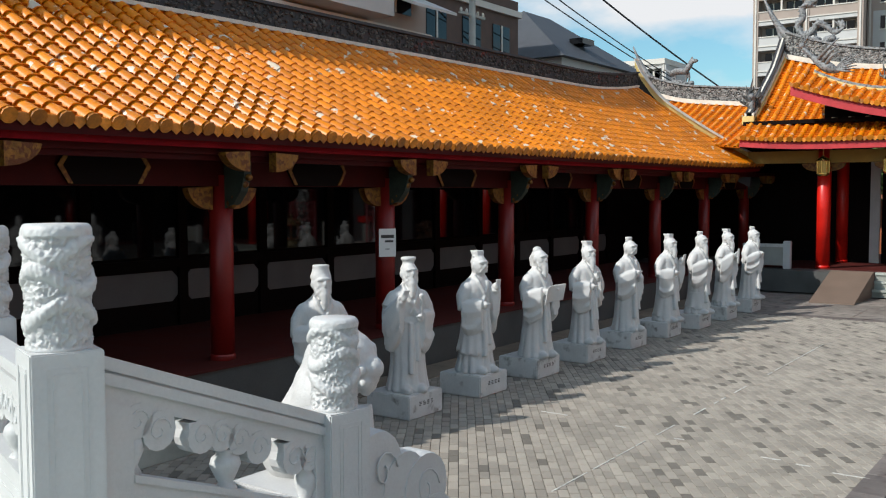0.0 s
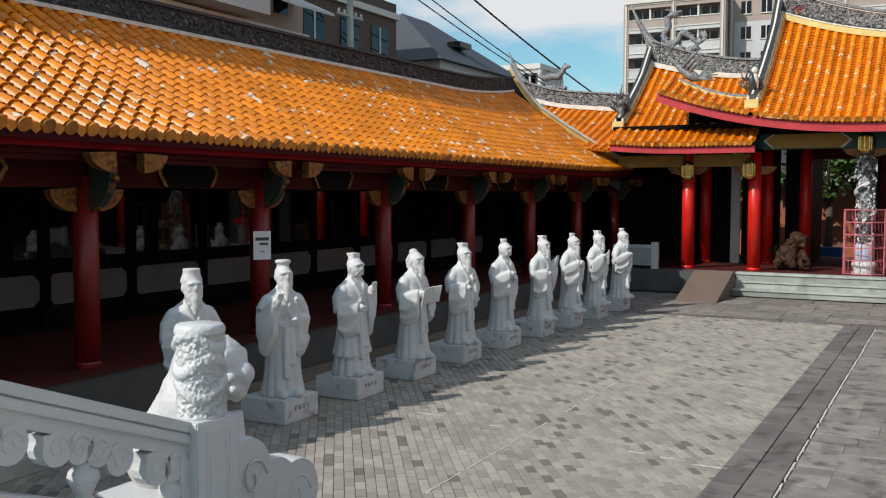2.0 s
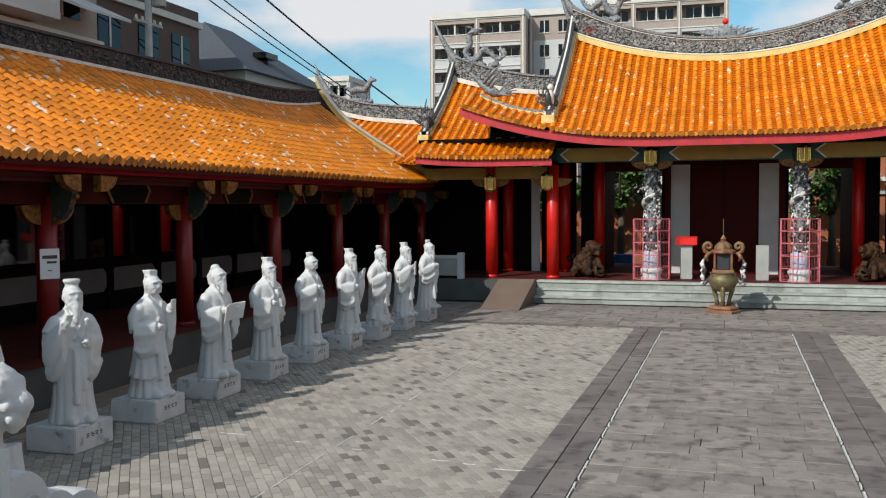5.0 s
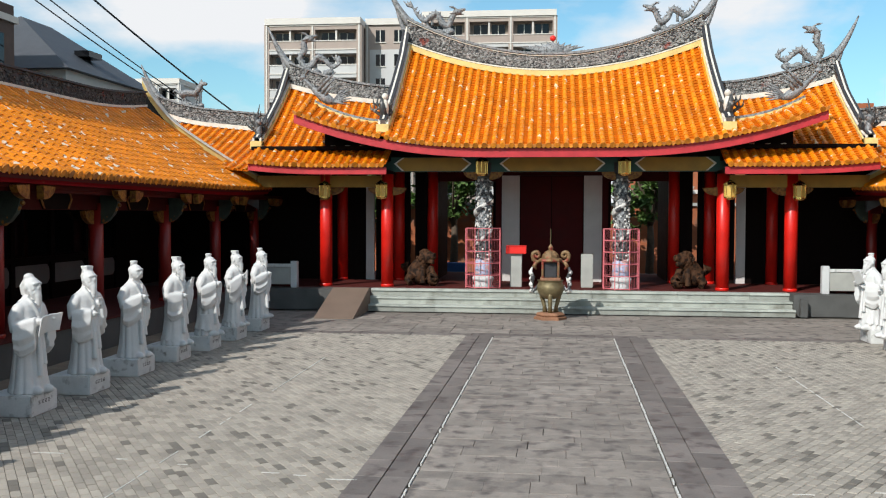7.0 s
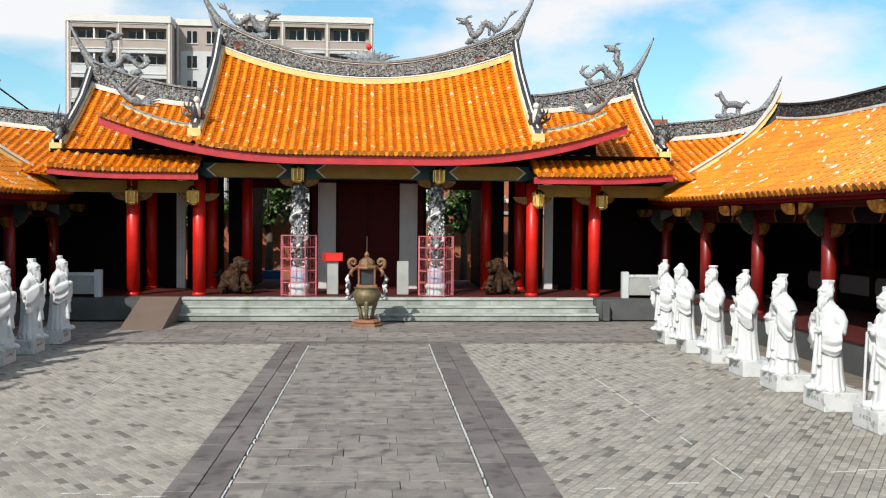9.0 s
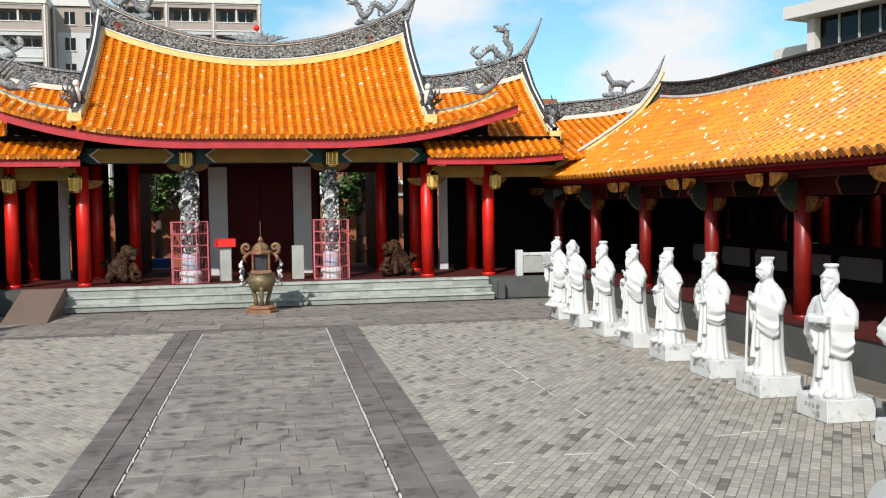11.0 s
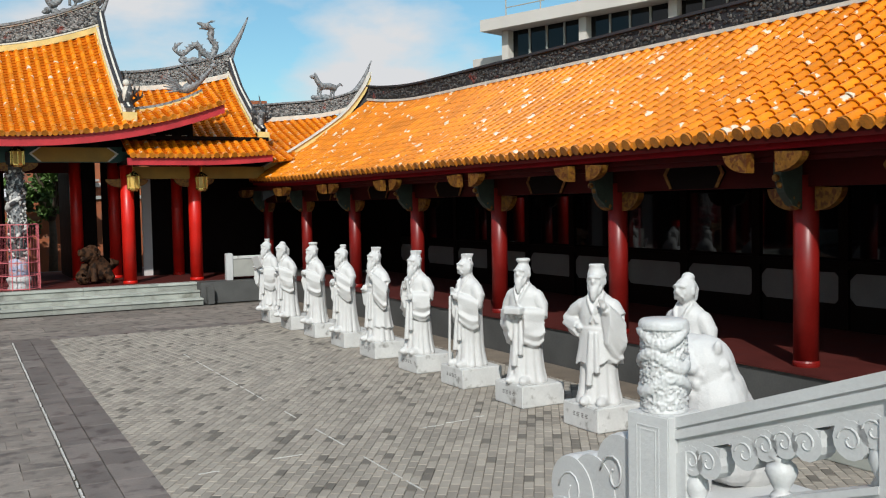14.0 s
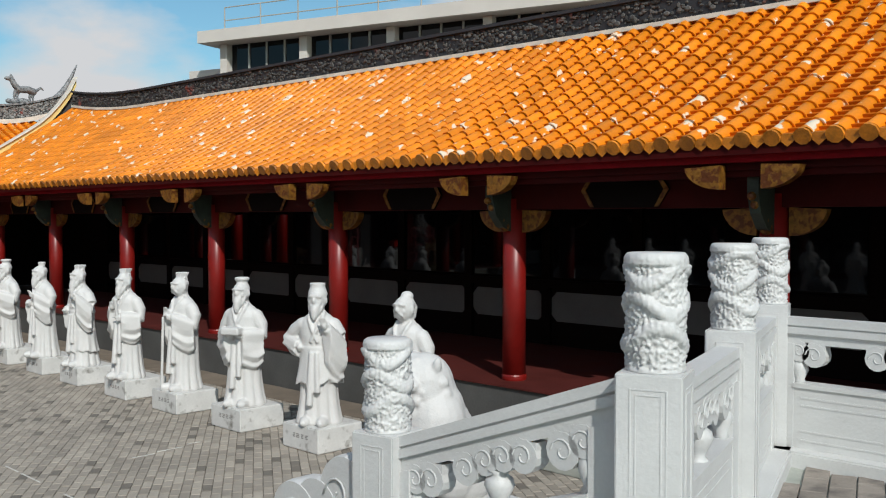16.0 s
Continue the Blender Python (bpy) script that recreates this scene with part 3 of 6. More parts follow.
for s in (-1, 1):
    fig("platform_wing", box(s * (4.9 if s < 0 else 6.1), s * 8.4, GATE_Y + 0.25, GATE_Y + 0.969, 0.0, PLAT), PLINTH, "grey stone platform wing beside the steps", "platform", kind="structure")
    col = thing("step_end_post", "short grey stone post at the end of the steps", "post", at=(s * 6.3 if s > 0 else -4.95, GATE_Y + 0.1, 0))
    part("shaft", box(-.09, .09, -.09, .09, 0, 0.46, 0.012), PLINTH, col)
ramp = fig("ramp", prism([(22.75, 0.002), (24.95, 0.002), (24.95, 0.60), (24.80, 0.60), (22.75, 0.02)], "x", -5.78, -4.80), RAMP, "brown boarded access ramp laid over the steps", "ramp")

for x in (-6.25, -4.52, 4.52, 6.27):
    column(x, 26.0, PLAT + 0.012, 3.75, 0.17, "round bright red lacquered gate column", RED, "gate columns")
    column(x * 1.01, 28.4, PLAT + 0.012, 4.0, 0.16, "round bright red lacquered gate column", RED, "gate columns")
for x in (-3.55, 3.55):
    column(x, 28.4, PLAT + 0.012, 4.2, 0.16, "round red gate column in shade", RED, "gate columns")


def dragon_column(x):
    c = thing("dragon_column", "grey stone column carved with a coiled white dragon", "column", "dragon columns", at=(x, 26.0, PLAT + 0.012))
    part("shaft", lathe([(0.17, 0.0), (0.17, 3.25)], 24), GREYFIG, c, smooth=True)
    part("footing", lathe([(0.25, 0), (0.29, 0.03), (0.24, 0.10), (0.28, 0.2), (0.30, 0.27), (0.24, 0.33)], 24), WHITE, c, "white round stone footing", True)
    part("painted_collar", lathe([(0.21, 0.34), (0.235, 0.40), (0.225, 0.72), (0.20, 0.80)], 20), COLLAR, c, "blue and pink painted wave collar", True)
    bm = bmesh.new()
    pts = [(0.20 * math.cos(a), 0.20 * math.sin(a), 0.7 + 2.15 * a / 15.5) for a in np.linspace(0, 15.5, 90)]
    put_tube(bm, pts, [0.085 * (0.75 + 0.25 * math.sin(k * 0.35)) for k in range(90)], 8)
    rnd = random.Random(7)
    for _ in range(420):
        a, z = rnd.uniform(0, 6.28), rnd.uniform(0.7, 2.95)
        put_ball(bm, (0.20 * math.cos(a), 0.20 * math.sin(a), z), rnd.uniform(0.015, 0.045), 1, 1, rnd.uniform(0.6, 1.6), 6)
    part("coiled_dragon", bm, DRAGON, c, "white and grey carved dragon", True)
    part("capital", lathe([(0.2, 3.1), (0.24, 3.2), (0.24, 3.4)], 20), BLACK_TRIM, c)
    return c


COLLAR = material("painted_wave_collar", (0.42, 0.46, 0.62), 0.6, vary=0.3, scale=8, bump=0.4, second=(0.62, 0.38, 0.36), second_at=(0.5, 0.56), second_scale=9)
DRAGON = material("painted_dragon_carving", (0.62, 0.60, 0.57), 0.6, vary=0.4, scale=7, bump=0.4, second=(0.05, 0.05, 0.055), second_at=(0.47, 0.52), second_scale=5)
PINK = material("faded_red_painted_bars", (0.60, 0.15, 0.17), 0.5, vary=0.2, scale=8, bump=0.05)


def cage(x):
    g = thing("column_guard", "faded pink metal cage standing round the dragon column", "guard rail", "column guards", at=(x, 26.0, PLAT + 0.012))
    r, n, h = 0.50, 8, 1.62
    for k in range(n):
        a = 2 * math.pi * (k + .5) / n
        part("upright", put_tube(bmesh.new(), [(r * math.cos(a), r * math.sin(a), 0), (r * math.cos(a), r * math.sin(a), h)], 0.014, 6), PINK, g)
    for z in (0.03, 0.36, 0.68, 1.0, 1.31, h):
        bm = put_tube(bmesh.new(), [(r * math.cos(2 * math.pi * (k + .5) / n), r * math.sin(2 * math.pi * (k + .5) / n), z) for k in range(n + 1)], 0.012, 6)
        part("hoop", bm, PINK, g)
    bm = bmesh.new()
    for k in range(n):
        a, b = 2 * math.pi * (k + .5) / n, 2 * math.pi * (k + 1.5) / n
        for j in range(1, 4):
            p = Vector((r * math.cos(a), r * math.sin(a), 0)).lerp(Vector((r * math.cos(b), r * math.sin(b), 0)), j / 4)
            put_tube(bm, [(p.x, p.y, 0.03), (p.x, p.y, h)], 0.003, 4)
    part("wire_mesh", bm, PINK, g)


for x in (-1.86, 1.86):
    dragon_column(x)
    cage(x)


def lantern(x, z, y=25.62):
    l = thing("gilded_lantern", "small gilded brass hanging lantern", "lantern", "gate lanterns", at=(x, y, z))
    part("hood", lathe([(0.10, 0.16), (0.19, 0.14), (0.16, 0.18), (0.07, 0.24), (0.02, 0.27)], 8), GILT, l)
    part("glass_body", lathe([(0.14, -0.17), (0.145, 0.13)], 8), LAMPGLASS, l, "pale lantern glass")
    part("bottom_ring", lathe([(0.10, -0.25), (0.155, -0.20), (0.155, -0.17)], 8), GILT, l)
    for k in range(8):
        a = 2 * math.pi * k / 8
        part("rib", put_tube(bmesh.new(), [(0.15 * math.cos(a), 0.15 * math.sin(a), -0.19), (0.15 * math.cos(a), 0.15 * math.sin(a), 0.15)], 0.012, 5), GILT, l)
    part("chain", put_tube(bmesh.new(), [(0, 0, 0.26), (0, 0, 0.75)], 0.008, 5), GILT, l)


LAMPGLASS = material("lantern_glass", (0.62, 0.40, 0.10), 0.3, vary=0.1, bump=0)
for x, z in ((-6.2, 3.2), (-4.62, 3.22), (-1.88, 3.84), (1.9, 3.84), (4.62, 3.22), (6.38, 3.2)):
    lantern(x, z)


# beams of the gate
beam = thing("gate_beam", "painted gate beam with ochre panels framed in dark green", "beam")
part("main_beam", box(-4.7, 4.7, 25.9, 26.1, 3.72, 4.12), BEAM_GREEN, beam, "dark green painted beam")
for a, b in ((-4.25, -2.25), (-1.35, 1.35), (2.25, 4.25)):
    bm = prism([(a, 3.94), (a + .22, 3.74), (b - .22, 3.74), (b, 3.94), (b - .22, 4.1), (a + .22, 4.1)], "y", 25.87, 25.896)
    part("ochre_panel", bm, BEAM_OCHRE, beam, "ochre yellow beam panel")
    for c, d in ((a, 1), (b, -1)):
        bm = prism([(c, 3.94), (c + d * .22, 3.74), (c + d * .16, 3.74), (c - d * .07, 3.94), (c + d * .16, 4.1), (c + d * .22, 4.1)], "y", 25.865, 25.89)
        part("panel_end", bm, WHITE_TRIM, beam)
for s in (-1, 1):
    bm = box(s * 4.6, s * 8.2, 25.9, 26.1, 3.3, 3.62)
    part("side_beam", bm, BEAM_OCHRE, beam, "ochre side beam")
    for x in (4.52, 6.27, 1.86):
        for d in (-1, 1):
            z = 3.3 if x > 2 else 3.72
            c = s * x + d * 0.16
            arc = [(c, z), (c, z - .22)] + [(c + d * 0.38 * math.sin(a), z - 0.22 * math.cos(a)) for a in np.linspace(0.1, 1.5, 8)]
            part("corner_bracket", prism(arc, "y", 25.93, 26.05), GOLD, beam, "gilded carved corner bracket")

hall = thing("gate_hall", "dark red timber gate hall with a closed door", "gate")
part("door_leaf", box(-0.92, -0.01, 28.5, 28.58, PLAT + .02, 3.7), DOORRED, hall, "dark red closed door")
part("door_leaf", box(0.01, 0.92, 28.5, 28.58, PLAT + .02, 3.7), DOORRED, hall, "dark red closed door")
for s in (-1, 1):
    part("wall_strip", box(s * .95, s * 1.48, 28.46, 28.6, PLAT + .02, 3.719), WALLWHITE, hall, "white plaster wall strip")
    part("jamb", box(s * 1.48, s * 1.66, 28.42, 28.64, PLAT + .02, 4.3), DARK_RED, hall)
    part("transom", box(s * 1.5, s * 3.6, 28.44, 28.62, 3.55, 4.3), DARK_RED, hall)
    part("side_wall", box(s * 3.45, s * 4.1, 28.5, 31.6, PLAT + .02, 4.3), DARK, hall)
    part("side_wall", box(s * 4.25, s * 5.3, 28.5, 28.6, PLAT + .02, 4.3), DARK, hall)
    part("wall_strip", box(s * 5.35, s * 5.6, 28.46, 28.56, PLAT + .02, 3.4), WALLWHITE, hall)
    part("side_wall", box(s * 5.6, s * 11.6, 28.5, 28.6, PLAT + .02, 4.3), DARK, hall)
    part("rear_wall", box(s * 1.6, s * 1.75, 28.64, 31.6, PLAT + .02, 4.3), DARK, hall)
# Added unseen slab that stops light coming through the gap between the leaves.
part("door_gap_blocker", box(-.95, .95, 28.585, 28.65, PLAT + .02, 3.9), DARK, hall)
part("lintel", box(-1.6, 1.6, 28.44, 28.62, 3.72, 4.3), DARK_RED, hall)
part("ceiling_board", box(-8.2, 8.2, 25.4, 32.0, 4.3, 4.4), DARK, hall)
for s in (-1, 1):
    b = thing("stone_tablet", "low white-ended carved stone tablet on the platform", "stone tablet", at=(s * 7.6, GATE_Y + 0.72, PLAT))
    part("end_post", box(-s * .62 - .09, -s * .62 + .09, -.09, .09, 0, 0.72, 0.012), WHITE, b, "white stone end post")
    part("panel", box(-.53, .55, -.05, .05, 0.08, 0.56, 0.01), GREYBLOCK, b, "grey carved stone panel")
    part("rail", box(-.53, .55, -.07, .07, 0.56, 0.64, 0.012), PED, b)
for x, red in ((-0.97, True), (0.97, False)):
    p = thing("stone_pillar", "grey concrete pillar on the gate platform", "pillar", at=(x, 26.4, PLAT + .012))
    part("shaft", box(-.16, .16, -.12, .12, 0, 0.92, 0.01), GREYBLOCK, p)
    if red:
        q = thing("red_box", "bright red collection box on a grey pillar", "box", at=(x, 26.35, PLAT + .932))
        part("body", box(-.28, .28, -.16, .16, 0, 0.2, 0.01), BRIGHTRED, q)
        part("lid", box(-.29, .29, -.17, .17, 0.2, 0.225, 0.006), BRIGHTRED, q)


# gate roofs
def main_eave_z(x):
    return 4.34 + 0.92 * max(0, (abs(x) - 1.5) / 5.3) ** 2.2


def main_ridge_z(x):
    return 6.82 + 0.86 * (abs(x) / 4.35) ** 2


def main_place(u, t):
    z0, z1 = main_ridge_z(u), main_eave_z(u)
    return (u, 29.0 + (GATE_Y - 0.05 - 29.0) * t, z0 + (z1 - z0) * sag(t))


def side_ridge_z(x):
    return 5.95 + 0.55 * max(0, (abs(x) - 4.4) / 3.6) ** 2


def side_place(s):
    def place(u, t):
        x = s * u
        z0, z1 = side_ridge_z(x), 3.86 + 0.10 * max(0, (u - 6.0) / 2) ** 2
        return (x, 28.6 + (GATE_Y + 0.1 - 28.6) * t, z0 + (z1 - z0) * sag(t))
    return place


def skirt_place(s):
    """The wing of the main eave outside its descending ridge."""
    def place(u, t):
        x = s * u
        ze = main_eave_z(x)
        zt = 5.02 + 0.75 * ((u - 4.4) / 2.4) ** 2
        return (x, GATE_Y + 0.95 + (-0.05 - 0.95) * t, zt + (ze - zt) * t)
    return place


def fins(bm, base, direction, scale, up=1.0):
    """A swallow-tail spike."""
    b = Vector(base)
    d = Vector(direction)
    pts = [b + d * (scale * k / 8) + Vector((0, 0, up * scale * 0.75 * (k / 8) ** 1.8)) for k in range(9)]
    put_tube(bm, pts, [0.13 * scale * (1 - k / 8.4) ** 0.8 + 0.008 for k in range(9)], 8)


def flame(e, s, k):
    """A hooked ridge end breaking into antler-like flames."""
    bm = bmesh.new()
    o = Vector((e.x, e.y + .45 * k, e.z + .30))
    at = lambda x, y, z: o + Vector((s * x, y, z)) * k
    put_tube(bm, [at(.0, .75, .42), at(.0, .45, .10), at(.0, .1, .0), at(.02, -.18, .12), at(.05, -.28, .36), at(.08, -.22, .58)], [.09, .10, .12, .11, .08, .03], 8)
    for x, y, z, h in ((.0, -.1, .10, .85), (.10, .05, .08, .62), (-.10, -.02, .08, .55), (.16, .2, .05, .42), (-.05, .3, .05, .5)):
        tip = at(x * 2.1, y - .05, z + h)
        mid = at(x * 1.7 + .07, y - .08, z + h * .55)
        put_tube(bm, [at(x * .5, y, z), at(x * 1.2 - .03, y, z + h * .28), mid, tip], [.07, .055, .04, .008], 7)
        for q in (-1, 1):
            put_tube(bm, [mid, mid + Vector((q * .09, 0, .05)) * k, mid + Vector((q * .11, 0, .18)) * k], [.035, .03, .006], 6)
    return bm


RIDGE_BROWN = material("brown_plastered_ridge", (0.085, 0.06, 0.05), 0.7, vary=0.35, scale=5, bump=0.2)
FINIAL = material("dark_glazed_finial", (0.05, 0.05, 0.05), 0.5, vary=0.5, scale=9, bump=0.3, second=(0.30, 0.28, 0.26), second_at=(.58, .66), second_scale=8)


def gate_roof():
    g = thing("gate_roof", "sweeping orange glazed tile gate roof with upturned eaves and carved ridges", "roof")
    roof(g, main_place, -4.42, 4.42, courses=17)
    for s in (-1, 1):
        roof(g, skirt_place(s), 4.42, 6.75, courses=4)
        roof(g, side_place(s), 4.35, 8.1, courses=16)
    xs = np.linspace(-4.4, 4.4, 41)
    foot = [(x, 29.0, main_ridge_z(x)) for x in xs]
    hh = [(-0.05, 0.52 + 0.26 * (abs(x) / 4.4) ** 2) for x in xs]
    part("main_ridge", band(bmesh.new(), foot, hh, 0.3, "y"), BLACK_TRIM, g, "dark ridge with carved reliefs")
    part("ridge_cap", band(bmesh.new(), foot, [(b, b + 0.07) for a, b in hh], 0.46, "y"), GREYFIG, g)
    part("ridge_foot", band(bmesh.new(), [(x, 28.8, z) for x, y, z in foot], [(-0.12, 0.04)] * 41, 0.12, "y"), YELLOW, g, "ochre ridge base course")
    part("ridge_moulding", band(bmesh.new(), [(x, 28.84, z) for x, y, z in foot], [(0.06, 0.10)] * 41, 0.10, "y"), WHITE_TRIM, g)
    relief(g, foot, 0.14, [b - 0.05 for a, b in hh], -0.16, "y", 4600, 11, 0.031, RELIEF_PALE)
    part("upper_moulding", band(bmesh.new(), [(x, 28.83, z) for x, y, z in foot], [(b - .04, b - .012) for a, b in hh], 0.06, "y"), WHITE_TRIM, g)
    for s in (-1, 1):
        bm = bmesh.new()
        fins(bm, (s * 4.3, 29.0, main_ridge_z(4.3) + 0.7), (s * 0.75, 0, 0.50), 1.12)
        fins(bm, (s * 4.35, 29.0, main_ridge_z(4.3) + 0.25), (s * 0.6, 0, 0.65), 0.8)
        part("ridge_tail", bm, GREYFIG, g, "upswept grey swallow tail", True)
        # descending ridge of the main slope
        ts = np.linspace(0, 0.93, 16)
        dr = [Vector(main_place(s * 4.45, t)) for t in ts]
        part("descending_ridge", band(bmesh.new(), dr, [(-0.02, 0.27 + 0.25 * max(0, 1 - 5 * t)) for t in ts], 0.15, "x"), RIDGE_BROWN, g)
        part("descending_cap", band(bmesh.new(), dr, [(0.27 + 0.25 * max(0, 1 - 5 * t), 0.31 + 0.25 * max(0, 1 - 5 * t)) for t in ts], 0.22, "x"), BLACK_TRIM, g)
        part("descending_top", band(bmesh.new(), dr, [(0.31 + 0.25 * max(0, 1 - 5 * t), 0.325 + 0.25 * max(0, 1 - 5 * t)) for t in ts], 0.05, "x"), WHITE_TRIM, g)
        part("descending_line", band(bmesh.new(), [p + Vector((-s * 0.11, 0, 0)) for p in dr], [(0.14, 0.20)] * 16, 0.06, "x"), WHITE_TRIM, g)
        part("descending_side", band(bmesh.new(), [p + Vector((-s * 0.13, 0, 0)) for p in dr], [(-0.02, 0.10)] * 16, 0.08, "x"), YELLOW, g)
        e = dr[-1]
        part("ridge_stop", box(e.x - .17, e.x + .17, e.y - .12, e.y + .5, e.z - .06, e.z + .16, 0.01), YELLOW, g, "ochre stop block of the ridge")
        bm = bmesh.new()
        put_box(bm, e.x - .14, e.x + .14, e.y + .05, e.y + .5, e.z + .16, e.z + .30)
        part("stop_cap", bm, WHITE_TRIM, g)
        bm = bmesh.new()
        put_ball(bm, (e.x, e.y + .3, e.z + .62), .13, .8, .9, 2.2, 8)
        put_ball(bm, (e.x, e.y + .28, e.z + .92), .09, 1, 1, 1.1, 8)
        part("ridge_figure", bm, WHITE_TRIM, g, "small standing ridge figure", True)
        part("flame_finial", flame(e, s, 1.0), FINIAL, g, "dark flame-like finial", True)
        # skirt top ridge curving out to the eave tip, with a bird
        us = np.linspace(4.55, 6.45, 12)
        sk = [Vector(skirt_place(s)(u, 0.0)) for u in us]
        part("skirt_ridge", band(bmesh.new(), sk, [(-0.03, 0.10)] * 12, 0.16, "y"), GREYFIG, g)
        part("skirt_edge", band(bmesh.new(), [p + Vector((0, -0.09, 0)) for p in sk], [(-0.04, 0.03)] * 12, 0.08, "y"), YELLOW, g)
        bm = bmesh.new()
        p = sk[-2]
        body = [p + Vector((s * (-.42 + .10 * k), 0, .10 + .03 * k + .40 * (k / 9) ** 2)) for k in range(10)]
        put_tube(bm, body, [.04, .09, .13, .14, .13, .11, .08, .06, .05, .04], 8)
        for k in range(7):
            a = -.5 + .2 * k
            q = body[1] + Vector((0, -.03 + .01 * k, .02))
            put_tube(bm, [q, q + Vector((-s * .25 * math.cos(a), -.04, .25 * math.sin(a) + .06)), q + Vector((-s * .52 * math.cos(a * .8), -.06, .42 * math.sin(a) + .10))], [.04, .03, .01], 6)
        for k in range(6):
            q = body[3 + k // 2] + Vector((0, -.08, .06))
            put_tube(bm, [q, q + Vector((-s * (.10 + .04 * k), -.05, .16 + .03 * k)), q + Vector((-s * (.26 + .05 * k), -.07, .24 + .05 * k))], [.05, .035, .01], 6)
        h = body[-1]
        put_ball(bm, h + Vector((s * .03, 0, .05)), .075, 1.2, .9, 1, 8)
        for k in range(3):
            put_tube(bm, [h + Vector((0, 0, .08)), h + Vector((s * (.02 - .07 * k), 0, .20 + .03 * k)), h + Vector((s * (.06 - .1 * k), 0, .30))], [.025, .018, .006], 5)
        part("bird_ornament", bm, GREYFIG, g, "grey glazed bird ornament", True)
        # eave boards
        xs2 = np.linspace(0, 6.8, 25)
        ev = [(s * x, GATE_Y + 0.06, main_eave_z(x)) for x in xs2]
        part("eave_board", band(bmesh.new(), ev, [(-0.30, -0.07)] * 25, 0.08, "y"), EAVE_BRIGHT, g, "crimson painted eave board")
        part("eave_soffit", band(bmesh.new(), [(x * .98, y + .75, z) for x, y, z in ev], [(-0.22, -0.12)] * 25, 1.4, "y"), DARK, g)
        ev = [(s * u, GATE_Y + 0.2, 3.86 + 0.10 * max(0, (u - 6.0) / 2) ** 2) for u in np.linspace(4.35, 8.1, 12)]
        part("side_eave_board", band(bmesh.new(), ev, [(-0.25, -0.07)] * 12, 0.08, "y"), EAVE_BRIGHT, g, "crimson painted eave board")
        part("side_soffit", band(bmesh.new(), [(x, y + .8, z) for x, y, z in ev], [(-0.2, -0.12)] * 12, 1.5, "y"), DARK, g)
        part("bracket_row", box(s * 4.4, s * 6.2, GATE_Y + 1.0, GATE_Y + 1.2, 4.0, 4.75), DARK, g)
        bm = bmesh.new()
        for k in range(4):
            put_lathe(bm, [(0.075, -.05), (0.075, .05)], 10, (s * (4.75 + .4 * k), GATE_Y + 0.95, 4.38))
        part("rafter_end", bm, WHITE_TRIM, g)
        # ridge of the side roof
        xr = np.linspace(4.4, 8.0, 20)
        fr = [(s * x, 28.6, side_ridge_z(x)) for x in xr]
        hr = [(-0.05, 0.42 + 0.22 * ((x - 4.4) / 3.6) ** 2) for x in xr]
        part("side_ridge", band(bmesh.new(), fr, hr, 0.28, "y"), BLACK_TRIM, g)
        part("side_ridge_cap", band(bmesh.new(), fr, [(b, b + .06) for a, b in hr], 0.4, "y"), GREYFIG, g)
        part("side_ridge_foot", band(bmesh.new(), [(x, y - .2, z) for x, y, z in fr], [(-0.10, 0.04)] * 20, 0.1, "y"), WHITE_TRIM, g)
        relief(g, fr, 0.06, [b - .02 for a, b in hr], -0.15, "y", 2300, 21 + s, 0.029, RELIEF_PALE)
        bm = bmesh.new()
        fins(bm, (s * 7.9, 28.6, side_ridge_z(7.9) + .55), (s * .75, 0, .45), 1.05)
        fins(bm, (s * 7.95, 28.6, side_ridge_z(7.9) + .2), (s * .55, 0, .6), .75)
        part("ridge_tail", bm, GREYFIG, g, "upswept grey swallow tail", True)
        ts = np.linspace(0, 0.80, 14)
        dr = [Vector(side_place(s)(8.08, t)) for t in ts]
        part("descending_ridge", band(bmesh.new(), dr, [(-0.02, 0.24 + 0.25 * max(0, 1 - 4 * t)) for t in ts], 0.14, "x"), RIDGE_BROWN, g)
        part("descending_cap", band(bmesh.new(), dr, [(0.24 + 0.25 * max(0, 1 - 4 * t), 0.28 + 0.25 * max(0, 1 - 4 * t)) for t in ts], 0.20, "x"), BLACK_TRIM, g)
        part("descending_top", band(bmesh.new(), dr, [(0.28 + 0.25 * max(0, 1 - 4 * t), 0.295 + 0.25 * max(0, 1 - 4 * t)) for t in ts], 0.05, "x"), WHITE_TRIM, g)
        part("descending_line", band(bmesh.new(), [p + Vector((-s * 0.10, 0, 0)) for p in dr], [(0.13, 0.18)] * 14, 0.06, "x"), WHITE_TRIM, g)
        part("descending_side", band(bmesh.new(), [p + Vector((-s * 0.12, 0, 0)) for p in dr], [(-0.02, 0.09)] * 14, 0.08, "x"), YELLOW, g)
        e = dr[-1]
        part("ridge_stop", box(e.x - .16, e.x + .16, e.y - .1, e.y + .45, e.z - .06, e.z + .16, 0.01), YELLOW, g)
        bm = bmesh.new()
        put_ball(bm, (e.x, e.y + .2, e.z + .42), .11, .8, .9, 2.2, 8)
        put_ball(bm, (e.x, e.y + .18, e.z + .70), .08, 1, 1, 1.1, 8)
        part("ridge_figure", bm, GREYFIG, g, "small grey ridge figure", True)
        part("stop_cap", box(e.x - .13, e.x + .13, e.y + .0, e.y + .42, e.z + .16, e.z + .26, .01), WHITE_TRIM, g)
        part("flame_finial", flame(e, s, .95), FINIAL, g, "dark flame-like finial", True)
    # rear slope closes the roof
    bm = bmesh.new()
